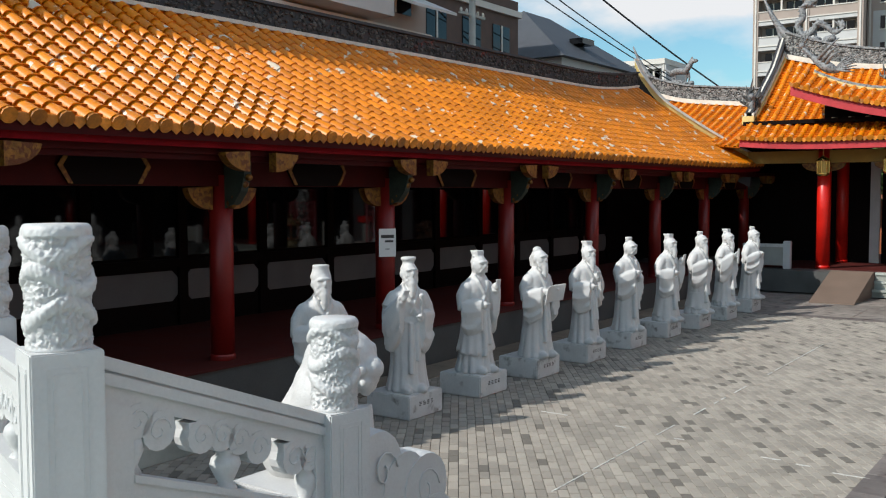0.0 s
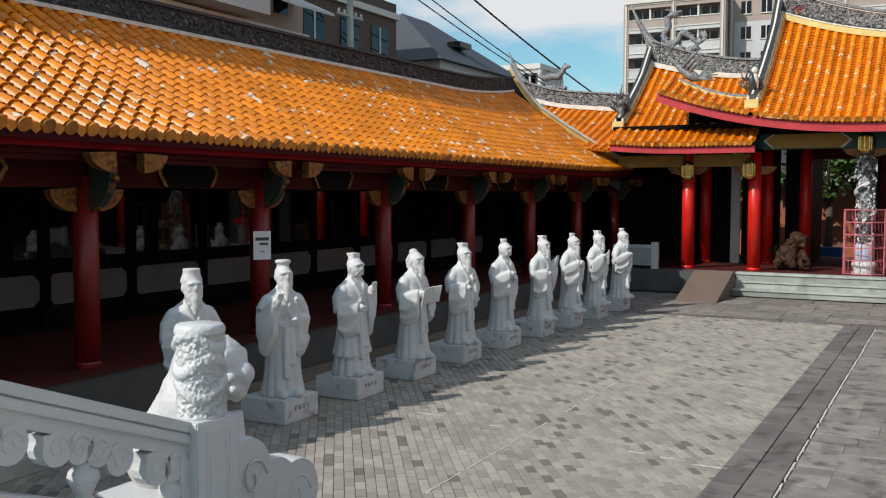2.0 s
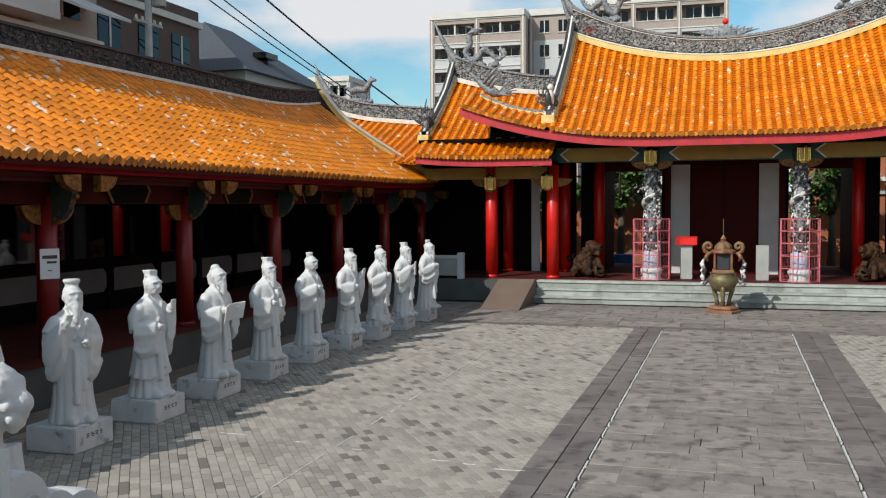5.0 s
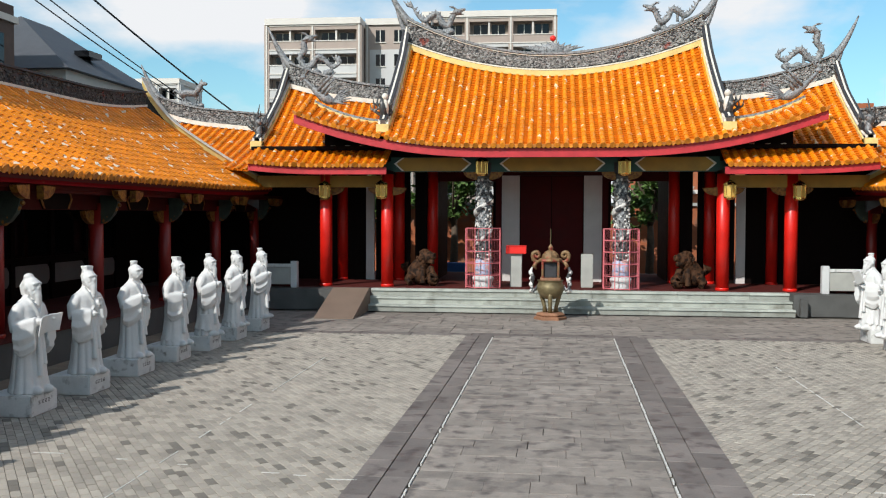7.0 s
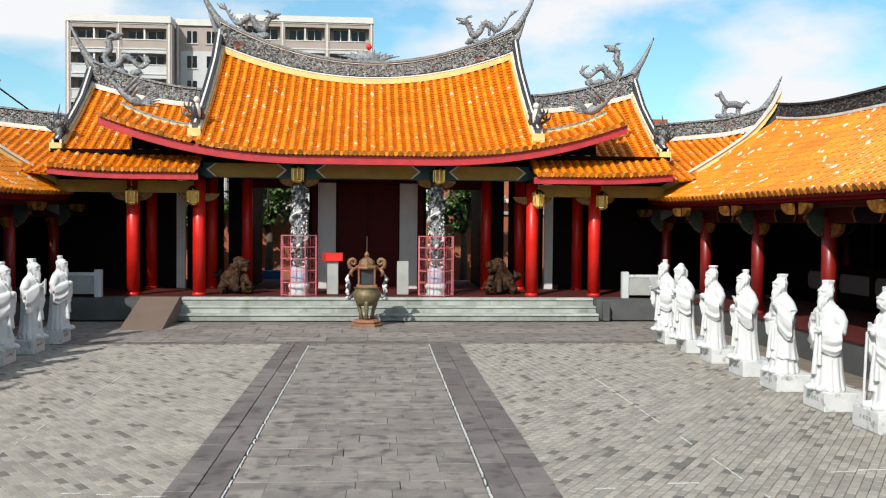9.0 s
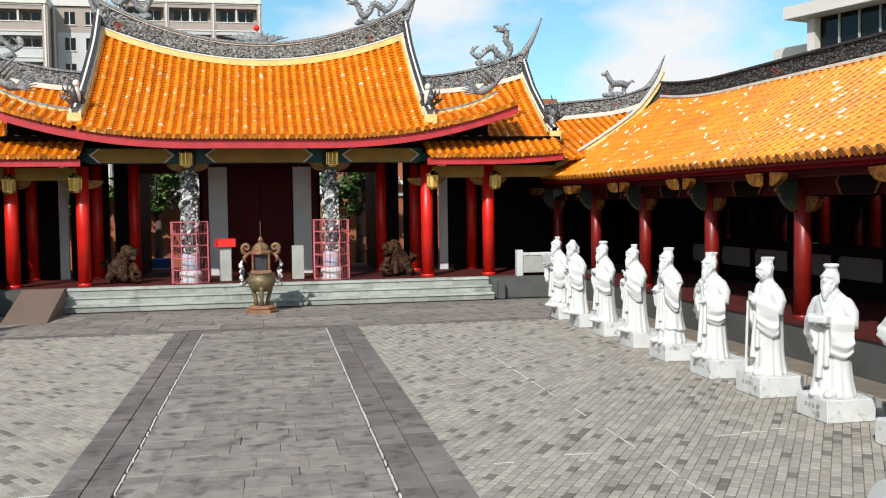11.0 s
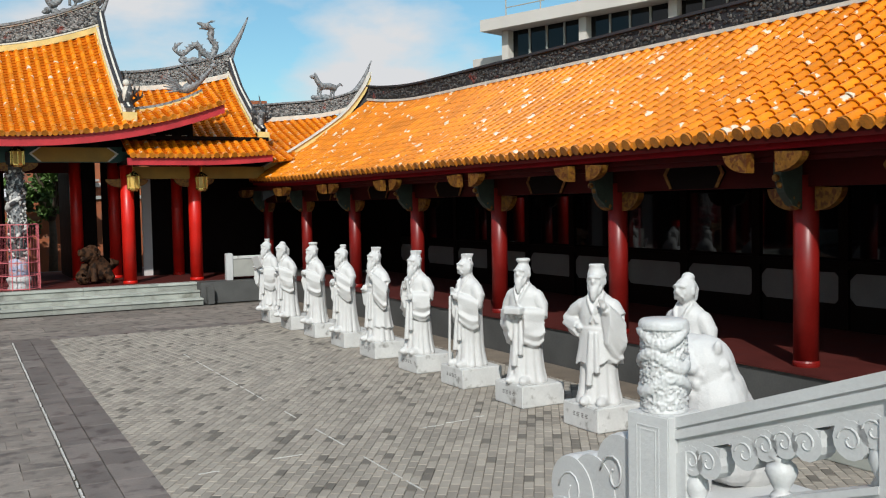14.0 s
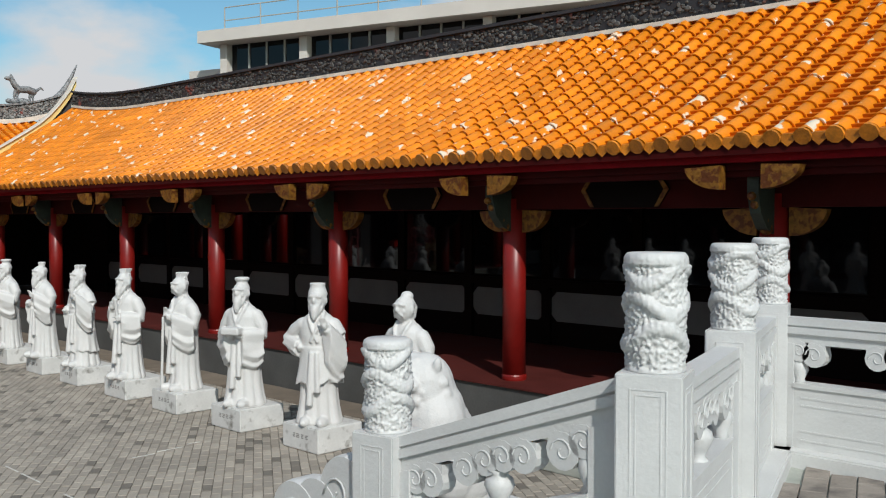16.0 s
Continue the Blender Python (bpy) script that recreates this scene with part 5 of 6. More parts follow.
def dragon_drum(seed):
    """A cylinder head carved with a coiling dragon among clouds."""
    bm = bmesh.new()
    nu, nv, r, h = 120, 84, 0.103, 0.445
    rows = []
    off = Vector((seed * 3.1, 0, 0))
    for j in range(nv + 1):
        v = j / nv
        z = v * h
        row = []
        for i in range(nu):
            a = 2 * math.pi * i / nu
            p = Vector((math.cos(a) * 1.6, math.sin(a) * 1.6, v * 4.0)) + off
            # snake body: S-shaped path in (angle, height)
            body = 0.0
            for turn in range(3):
                c = 0.30 + 0.26 * turn + 0.085 * math.sin(2 * a + turn * 2.1 + seed)
                d = abs(v - c) / 0.065
                if d < 1:
                    body = max(body, math.sqrt(1 - d * d) * (0.75 + 0.25 * math.sin(3 * a + turn)))
            cloud = abs(noise.noise(p * 4.2)) * 1.3 + 0.6 * abs(noise.noise(p * 9.5))
            cloud = 0.9 - min(0.9, cloud * 1.6)
            rim = 1.0 if v > 0.93 else 0.0
            dr = 0.027 * body + 0.019 * cloud * (1 - 0.85 * body) + 0.002 * body * math.sin(40 * a + 30 * v)
            if v > 0.90:
                dr = 0.016 * (1 - ((v - 0.90) / 0.10) ** 4) + 0.004 * cloud
            if v < 0.03:
                dr = 0.01
            row.append(bm.verts.new(((r + dr) * math.cos(a), (r + dr) * math.sin(a), z)))
        rows.append(row)
    for p, q in zip(rows, rows[1:]):
        for i in range(nu):
            bm.faces.new((p[i], p[(i + 1) % nu], q[(i + 1) % nu], q[i]))
    bm.faces.new(rows[-1])
    bm.faces.new(rows[0][::-1])
    return bm


DRUMS = [mesh_from("carved_drum", dragon_drum(k), WHITE, True) for k in (1, 2)]


def newel(x, y, z0, z1, turn, drum):
    p = thing("baluster_post", "white marble post with a carved dragon drum head", "post", "balustrade posts", at=(x, y, 0), rz=turn)
    part("shaft", box(-.125, .125, -.125, .125, z0, z1, 0.006), WHITE, p)
    for sx, sy in ((1, 0), (-1, 0), (0, -1), (0, 1)):
        # incised panel outline, as a thin raised fillet
        for inset in (.055, .075):
            o, h0, h1 = .125 - inset, z0 + .12, z1 - inset
            bm = bmesh.new()
            for a0, a1, b0, b1 in ((-o, o, h1 - .005, h1), (-o, -o + .005, h0, h1 - .005), (o - .005, o, h0, h1 - .005)):
                if sx:
                    put_box(bm, min(sx * .125, sx * .1275), max(sx * .125, sx * .1275), a0, a1, b0, b1)
                else:
                    put_box(bm, a0, a1, min(sy * .125, sy * .1275), max(sy * .125, sy * .1275), b0, b1)
            part("panel_fillet", bm, WHITE, p)
    d = part("carved_drum", DRUMS[drum], None, p, "drum head carved with dragon and clouds")
    d.location, d.rotation_euler = (0, 0, z1), (0, 0, drum * 1.3 + x)
    return p


def rail_run(a, b, ta, tb, vases=1):
    """A balustrade panel between two posts: a and b are plan points, ta and tb the rail's top there."""
    A, B = Vector((*a, 0)), Vector((*b, 0))
    L = (B - A).length
    n = thing("balustrade_panel", "white marble balustrade panel with vase and cloud bracket", "balustrade", "balustrade panels")
    m = Matrix.Translation(A) @ Matrix.Rotation(math.atan2(B.y - A.y, B.x - A.x), 4, "Z")
    n.matrix_world = m
    top = lambda u: ta + (tb - ta) * u / L

    def strip(u0, u1, d0, d1, w):
        """A sheared bar between depths d0 and d1 under the rail's top."""
        return prism([(u0, top(u0) - d0), (u1, top(u1) - d0), (u1, top(u1) - d1), (u0, top(u0) - d1)], "y", -w / 2, w / 2)
    e0, e1 = .125, L - .125
    part("handrail", strip(e0, e1, .0, .05, .115), WHITE, n, "marble handrail")
    part("rail_groove", strip(e0, e1, .05, .062, .085), WHITE, n)
    part("rail_fillet", strip(e0, e1, .062, .105, .125), WHITE, n)
    part("upper_band", strip(e0, e1, .105, .17, .085), WHITE, n)
    part("end_stile", strip(e0, e0 + .14, .17, .95, .11), WHITE, n)
    part("end_stile", strip(e1 - .07, e1, .17, .95, .11), WHITE, n)
    part("lower_panel", strip(e0 + .14, e1 - .07, .44, .95, .10), WHITE, n)
    part("panel_rim", strip(e0 + .14, e1 - .07, .43, .46, .125), WHITE, n)
    for d in (.52, .57, .74, .80):
        part("panel_groove", strip(e0 + .2, e1 - .12, d, d + .012, .106), WHITE, n)
    marks = [e0 + .14, (e0 + e1) / 2 + .03, e1 - .07] if vases == 1 else [e0 + .14] + [e0 + .14 + (e1 - e0 - .21) * (k + 1) / (vases + 1) for k in range(vases)] + [e1 - .07]
    for k, u in enumerate(marks):
        half = .17 if 0 < k < len(marks) - 1 else .15
        bm = bmesh.new()
        lobes = [(-.16, .075, .075), (-.05, .055, .07), (.05, .055, .07), (.16, .075, .075)]
        if k == 0:
            lobes = [(.03, .07, .07), (.13, .09, .08)]
        elif k == len(marks) - 1:
            lobes = [(-.13, .09, .08), (-.03, .07, .07)]
        for du, dz, r in lobes:
            c = (u + du, 0, top(u + du) - .15 - dz)
            put_prism(bm, [(c[0] + r * math.cos(q * .4488), c[2] + r * math.sin(q * .4488)) for q in range(14)], "y", -.045, .045)
            put_prism(bm, [(c[0] - r * .9, c[2]), (c[0] + r * .9, c[2]), (c[0] + r * .9, top(c[0]) - .16), (c[0] - r * .9, top(c[0]) - .16)], "y", -.043, .043)
            for f in (-1, 1):
                put_tube(bm, [(c[0] + r * .72 * (1 - q / 16) * math.cos(q * .55), f * .046, c[2] + r * .72 * (1 - q / 16) * math.sin(q * .55)) for q in range(14)], .0045, 5)
        part("cloud_bracket", bm, WHITE, n, "carved cloud bracket")
        if 0 < k < len(marks) - 1:
            z = top(u) - .44
            part("vase", lathe([(.05, 0), (.045, .015), (.03, .03), (.045, .06), (.068, .11), (.06, .14), (.035, .16), (.055, .18)], 18, (u, 0, z)), WHITE, n, "small marble vase baluster", True)
        else:
            z = top(u) - .44
            part("half_vase", lathe([(.045, 0), (.03, .03), (.055, .09), (.05, .13), (.03, .16), (.05, .19)], 14, (u + (.02 if k == 0 else -.02), 0, z)), WHITE, n, "", True)
    return n


def scroll_stone(s, x, y):
    n = thing("scroll_stone", "white marble cloud-shaped scroll stone at the foot of the balustrade", "scroll stone", at=(x, y, 0))
    bm = bmesh.new()
    for k, (dy, z, r) in enumerate(((.10, 1.14, .19), (.32, 1.0, .18), (.50, .94, .19), (.57, .70, .19), (.60, .42, .22))):
        t = .088 + .005 * k
        put_lathe(bm, [(r, -t), (r * 1.04, -t + .03), (r * 1.04, t - .03), (r, t)], 24, (0, 0, 0))
        bm.verts.ensure_lookup_table()
        for v in list(bm.verts)[-96:]:
            v.co = Vector((v.co.z, dy + v.co.x, z + v.co.y))
    put_prism(bm, [(0, .2), (.0, 1.30), (.3, 1.05), (.55, .95), (.62, .2)], "x", -.085, .085)
    part("scroll", bm, WHITE, n)
    bm = bmesh.new()
    for dy, z, r in ((.14, 1.12, .11), (.50, .94, .12), (.57, .55, .13)):
        for f in (-1, 1):
            pts = [(f * .098, dy + (r - .012 * k / 3) * math.cos(k * .5) * (1 - k / 20), z + r * math.sin(k * .5) * (1 - k / 20)) for k in range(16)]
            put_tube(bm, pts, .006, 6)
    part("scroll_line", bm, WHITE, n, "", True)
    part("plinth", box(-.14, .14, -.1, .95, 0, .2, .01), WHITE, n)
    return n


POSTS = {-1: ((-3.32, 2.27), (-3.335, 3.75), (-4.74, 2.77), (-6.3, 3.3)), 1: ((3.205, 2.455), (3.16, 3.91), (4.66, 2.89), (6.2, 3.42))}
for s in (-1, 1):
    p2, p1, p3, p4 = POSTS[s]
    newel(*p2, TERRACE - .2, 1.99 if s < 0 else 1.94, s * 20, 0)
    newel(*p1, 0.25, 1.49, s * 9, 1)
    newel(*p3, TERRACE - .2, 1.94, s * 20, 1)
    newel(*p4, TERRACE - .2, 1.94, s * 20, 0)
    rail_run(p2, p1, 2.0 if s < 0 else 1.95, 1.44)
    rail_run(p3, p2, 1.86, 1.86)
    rail_run(p4, p3, 1.86, 1.86)
    rail_run((p4[0], 0.9), p4, 1.86, 1.86, 2)
    scroll_stone(s, p1[0], p1[1] + .13)
    k = thing("kerb", "pale stone kerb under the balustrade", "kerb")
    for (x0, y0), (x1, y1) in ((p2, p3), (p3, p4), ((p4[0], .9), p4)):
        A, B = Vector((x0, y0, 0)), Vector((x1, y1, 0))
        ob = part("kerb_stone", box(0, (B - A).length, -.17, .17, TERRACE - .05, TERRACE + .10, .012), WHITE, k)
        ob.matrix_local = Matrix.Translation(A) @ Matrix.Rotation(math.atan2(B.y - A.y, B.x - A.x), 4, "Z")


def lion(s):
    n = bmesh.new()
    put_ball(n, (0, 0, .35), .26, 1.0, 1.1, 1.0, 20)
    put_ball(n, (-.05 * s, -.12, .55), .26, .95, 1.0, 1.25, 20)
    put_ball(n, (-.12 * s, .06, .86), .24, 1.0, 1.0, 1.0, 20)
    put_ball(n, (-.31 * s, .10, .82), .11, 1.1, 1.0, .9, 12)
    put_ball(n, (.0, -.10, .66), .22, 1, 1, 1.1, 18)
    put_ball(n, (.07 * s, -.12, .42), .24, 1, 1, 1.1, 18)
    put_ball(n, (.12 * s, -.12, .2), .25, 1, 1, .9, 18)
    for k in range(13):
        t = k / 12
        put_ball(n, (-.06 * s + .30 * s * t ** 1.5, -.02 - .12 * t, .86 - .66 * t), .235 + .045 * t, 1, 1, 1, 18)
    rnd = random.Random(3)
    for _ in range(95):
        a, b = rnd.uniform(-.9, 1.3), rnd.uniform(0, 6.28)
        c = Vector((-.13 * s, .05, .82)) + Vector((math.cos(a) * math.cos(b), math.cos(a) * math.sin(b), math.sin(a))) * .232
        put_ball(n, c, rnd.uniform(.034, .052), 1, 1, 1, 8)
    for k in range(9):
        t = k / 8
        for d in (0, 1):
            c = Vector((-.06 * s + .30 * s * t ** 1.5, -.02 - .12 * t, .86 - .66 * t)) + Vector((-.02 * s - .11 * s * d, -.97, .12)).normalized() * (.215 + .045 * t)
            put_ball(n, c, .048 - .01 * d, 1, 1, 1, 8)
    for q in (-1, 1):
        put_tube(n, [(-.16 * s, q * .15, .5), (-.22 * s, q * .16, .2), (-.25 * s, q * .16, 0)], [.11, .085, .09], 10)
        put_ball(n, (-.30 * s, q * .16, .06), .09, 1.3, 1, .7, 10)
        put_ball(n, (.05 * s, q * .24, .2), .19, 1.1, .8, 1.0, 12)
        put_ball(n, (-.10 * s, q * .21, 1.02), .05, .8, .6, 1.2, 8)
    p = thing("lion_pedestal", "white stone pedestal of the guardian lion", "pedestal", at=(s * 4.45, 4.95, 0))
    part("block", box(-.36, .36, -.48, .42, 0, .62, .02), WHITE, p)
    part("cap_course", box(-.40, .40, -.52, .46, .62, .68, .012), WHITE, p)
    ob = fig("guardian_lion", n, STATUE, "seated white stone guardian lion with curled mane", "statue", "guardian lions", smooth=True)
    ob.location, ob.scale = (s * 4.45, 4.95, .675), (.86, .86, .88)
    m = ob.modifiers.new("merge", "REMESH")
    m.mode, m.voxel_size, m.use_smooth_shade = "VOXEL", 0.014, True


lion(-1)
lion(1)


# ------------------------------------------------------------------ things before the gate
def censer():
    c = thing("incense_burner", "ornate bronze incense burner with painted dragon handles on a stone base", "incense burner", at=(-.03, 23.45, 0))
    part("stone_base", lathe([(.40, 0), (.40, .06), (.33, .08), (.36, .12), (.30, .17)], 6), CLAYSTONE, c, "hexagonal carved stone base")
    for k in range(3):
        a = 2 * math.pi * k / 3 + .5
        part("leg", put_tube(bmesh.new(), [(.15 * math.cos(a), .15 * math.sin(a), .17), (.17 * math.cos(a), .17 * math.sin(a), .32), (.24 * math.cos(a), .24 * math.sin(a), .55), (.2 * math.cos(a), .2 * math.sin(a), .68)], [.06, .045, .06, .08], 8), BRONZE, c, "", True)
    part("bowl", lathe([(.12, .50), (.26, .58), (.33, .72), (.34, .82), (.29, .90), (.31, .95), (.33, .96)], 24), BRONZE, c, "rounded bronze bowl", True)
    for x, y in ((-.19, -.19), (.19, -.19), (-.19, .19), (.19, .19)):
        part("post", put_tube(bmesh.new(), [(x, y, .96), (x, y, 1.42)], .03, 8), OLDGOLD, c)
    part("sill", box(-.25, .25, -.25, .25, .96, 1.03, .01), CLAYSTONE, c)
    part("fire_box", box(-.15, .15, -.15, .15, 1.03, 1.40, .01), BLACK_TRIM, c)
    part("canopy", lathe([(.28, 1.41), (.30, 1.44), (.29, 1.48), (.21, 1.51), (.20, 1.58), (.13, 1.66), (.05, 1.70), (.065, 1.76), (.015, 1.84)], 8), OLDGOLD, c, "tiered roof-like lid")
    part("spire", put_tube(bmesh.new(), [(0, 0, 1.82), (0, 0, 2.22)], .008, 6), BRONZE, c)
    for s in (-1, 1):
        bm = bmesh.new()
        put_tube(bm, [(s * .30, 0, .82), (s * .42, 0, .68), (s * .47, 0, .85), (s * .42, 0, 1.02), (s * .49, 0, 1.16), (s * .44, 0, 1.28)], [.05, .06, .055, .05, .05, .02], 8)
        for z in (.7, .85, 1.0, 1.12):
            put_ball(bm, (s * .47, -.02, z), .055, 1, 1, 1, 8)
        part("dragon_handle", bm, DRAGON, c, "white painted dragon handle", True)
        bm = bmesh.new()
        coil = [(s * (.34 + (.10 - .006 * k) * math.cos(k * .5)), -.02, 1.57 + (.10 - .006 * k) * math.sin(k * .5)) for k in range(15)]
        put_tube(bm, [(s * .22, 0, 1.46), (s * .32, 0, 1.40), (s * .42, 0, 1.46)] + coil, [.03, .045, .05] + [.05 - .0015 * k for k in range(15)], 8)
        put_tube(bm, [(s * .34, 0, 1.42), (s * .40, 0, 1.30), (s * .34, 0, 1.22)], [.05, .05, .02], 8)
        part("curled_ear", bm, OLDGOLD, c, "curled ornament at the lid corner", True)
    return c


CLAYSTONE = material("brown_carved_stone", (0.25, 0.12, 0.065), 0.7, vary=0.35, scale=8, bump=0.3)
BRONZE = material("patinated_bronze", (0.21, 0.165, 0.085), 0.5, 0.5, vary=0.4, scale=9, bump=0.4)
OLDGOLD = material("old_gilding", (0.20, 0.12, 0.055), 0.55, 0.2, vary=0.5, scale=10, bump=0.4, second=(0.25, 0.05, 0.03), second_at=(.55, .62), second_scale=7)
# Black blotches are painted in for the shade of the carved crevices.
LIONBROWN = material("brown_carved_lion", (0.06, 0.028, 0.014), 0.75, vary=0.45, scale=8, bump=0.4, spec=0.15, second=(0.015, 0.008, 0.005), second_at=(.48, .58), second_scale=10)
censer()
for s in (-1, 1):
    bm = bmesh.new()
    put_ball(bm, (.05 * s, 0, .24), .24, 1.3, 1.0, .95, 16)
    put_tube(bm, [(.25 * s, .02, .25), (.08 * s, 0, .45), (-.10 * s, -.08, .58)], [.20, .19, .16], 12)
    put_ball(bm, (-.16 * s, -.14, .66), .16, 1.1, 1, 1, 16)
    put_tube(bm, [(-.2 * s, -.2, .68), (-.36 * s, -.28, .70)], [.10, .075], 8)
    put_tube(bm, [(-.2 * s, -.2, .58), (-.32 * s, -.27, .54)], [.08, .05], 8)
    rnd = random.Random(5)
    for _ in range(70):
        a, b = rnd.uniform(-.8, 1.5), rnd.uniform(0, 6.28)
        put_ball(bm, Vector((-.06 * s, -.06, .64)) + Vector((math.cos(a) * math.cos(b), math.cos(a) * math.sin(b), math.sin(a))) * .17, rnd.uniform(.03, .055), 1, 1, 1, 7)
    for q in (-1, 1):
        put_tube(bm, [(-.12 * s + q * .10, -.12, .42), (-.18 * s + q * .14, -.26, .24), (-.20 * s + q * .15, -.30, .05)], [.09, .07, .08], 8)
        put_tube(bm, [(.24 * s, q * .16, .26), (.34 * s, q * .2, .12), (.26 * s, q * .24 - .05, .05)], [.13, .10, .08], 8)
        put_ball(bm, (-.10 * s, -.10 + q * .12, .80), .04, 1, .8, 1.3, 7)
    for k in range(5):
        put_tube(bm, [(.34 * s, .05, .30), ((.42 + .03 * k) * s, .05 + .03 * (k - 2), .42), ((.36 + .05 * k) * s, .05, .56 - .02 * k)], [.07, .05, .012], 6)
    for k in range(9):
        ring = [Vector((math.cos(t), math.sin(t), 0)) * .145 for t in np.linspace(0, 6.2832, 15)]
        turn = Euler((k * .7, k * 1.1, k * .4)).to_matrix()
        put_tube(bm, [Vector((-.30 * s, -.30, .16)) + turn @ r for r in ring], .028, 6)
    ob = fig("carved_lion", bm, LIONBROWN, "dark brown carved lion with a pierced ball", "statue", "gate lions", smooth=True)
    m = ob.modifiers.new("merge", "REMESH")
    m.mode, m.voxel_size, m.use_smooth_shade = "VOXEL", 0.014, True
    ob.location, ob.scale = (3.72 if s > 0 else -3.62, 26.6, PLAT + .013), (1.12, 1.12, 1.2)

# small signboard on a gallery column
sgn = thing("paper_notice", "white paper notice with black lettering on a column", "notice", at=(-8.63, 10.80, 1.83), rz=-28)
part("sheet", box(.0, .008, -.13, .13, -.20, .20), PAPER, sgn)
for z, a, b, h in ((.09, -.10, .10, .045), (.02, -.04, .09, .03), (-.09, -.03, .03, .012)):
    part("text_bar", box(.008, .010, a, b, z - h / 2, z + h / 2), INK, sgn)
# stone steps from court to gallery
for s in (-1, 1):
    g = thing("gallery_steps", "short grey stone steps up to the gallery", "steps")
    for k in range(3):
        part("step_stone", box(s * (7.45 + .3 * k), s * 8.35, 4.6, 6.6, .0, .19 * (k + 1) - .01, .01), STEP, g)
    part("cheek_stone", box(s * 7.55, s * 8.34, 6.6, 6.85, 0, .50, .02), PLINTH, g)


# ------------------------------------------------------------------ roof ornaments
def beast(name, x, y, z, s, label, scale=1.0, horse=False, bends=()):
    bm = bmesh.new()
    if horse:
        put_tube(bm, [(-.35 * s, 0, .34), (-.1 * s, 0, .40), (.2 * s, 0, .38), (.34 * s, 0, .55), (.42 * s, 0, .68)], [.10, .12, .12, .09, .07], 10)
        put_ball(bm, (.50 * s, 0, .70), .09, 1.5, .8, .8, 8)
        for dx in (-.3, -.2, .18, .28):
            put_tube(bm, [(dx * s, .03, .34), ((dx + .05) * s, .03, .15), (dx * s, .03, -.02)], [.06, .035, .03], 6)
        put_tube(bm, [(-.36 * s, 0, .38), (-.5 * s, 0, .5), (-.6 * s, 0, .42)], [.05, .05, .02], 6)
        for k in range(5):
            put_ball(bm, (.30 * s + .03 * k * s, 0, .60 + .05 * k), .05, 1, .5, 1, 6)
    else:
        keys = [Vector((s * x, 0, z)) for x, z in bends]
        pts = []
        for k in range(len(keys) - 1):
            a, b, c, d = keys[max(k - 1, 0)], keys[k], keys[k + 1], keys[min(k + 2, len(keys) - 1)]
            for t in np.linspace(0, 1, 8, endpoint=False):
                pts.append(.5 * ((2 * b) + (c - a) * t + (2 * a - 5 * b + 4 * c - d) * t * t + (3 * b - a - 3 * c + d) * t ** 3))
        n = len(pts) - 1
        put_tube(bm, pts, [.03 + .06 * math.sin(min(1, k / (n * .4)) * 1.57) for k in range(n + 1)], 8)
        fwd = Vector((-s, 0, .12))
        head = pts[-1] + fwd * .06
        put_ball(bm, head, .12, 1.3, .9, .9, 10)
        put_tube(bm, [head + fwd * .06 + Vector((0, 0, .03)), head + fwd * .27 + Vector((0, 0, .06))], [.075, .04], 6)
        put_tube(bm, [head + fwd * .04 + Vector((0, 0, -.05)), head + fwd * .22 + Vector((0, 0, -.10))], [.05, .025], 6)
        for q in (-1, 1):
            put_tube(bm, [head + Vector((0, q * .05, .07)), head - fwd * .14 + Vector((0, q * .08, .18)), head - fwd * .28 + Vector((0, q * .1, .2))], [.035, .03, .01], 5)
            put_tube(bm, [head + Vector((0, q * .07, 0)), head - fwd * .2 + Vector((0, q * .1, -.04))], [.05, .012], 5)
        for k in range(3, n - 2, 3):
            side = (pts[k + 1] - pts[k - 1]).normalized()
            out = Vector((-side.z, 0, side.x))
            out = out if out.z > -.3 else -out
            put_tube(bm, [pts[k] + out * .05, pts[k] + out * .15 - side * .04], [.045, .008], 5)
        for k in (int(n * .3), int(n * .5), int(n * .68)):
            foot = Vector((pts[k].x + .16 * s * (1 if k % 2 else -1), .06, max(pts[k].z - .34, 0.0)))
            put_tube(bm, [pts[k], pts[k].lerp(foot, .5) + Vector((.07 * s, 0, .03)), foot], [.07, .045, .05], 6)
            for q in (-1, 0, 1):
                put_tube(bm, [foot, foot + Vector((q * .06, .02, -.05))], [.025, .008], 5)
        for q in (-1, 0, 1):
            put_tube(bm, [pts[0], pts[0] + Vector((.12 * s + .05 * q, 0, .1 + .04 * q)), pts[0] + Vector((.2 * s + .12 * q, 0, .22))], [.04, .045, .008], 6)
    rnd = random.Random(int(abs(x) * 10))
    for _ in range(16):
        # rockwork foot
        put_ball(bm, (rnd.uniform(-.55, .5), rnd.uniform(-.05, .05), rnd.uniform(-.06, .03)), rnd.uniform(.06, .12), 1.3, 1, .9, 8)
    ob = fig(name, bm, GREYFIG, label, "roof ornament", "roof ornaments", smooth=True)
    ob.matrix_world = Matrix.Translation((x, y, z)) @ Matrix.Diagonal((scale, scale, scale, 1))
    m = ob.modifiers.new("merge", "REMESH")
    m.mode, m.voxel_size, m.use_smooth_shade = "VOXEL", 0.018, True


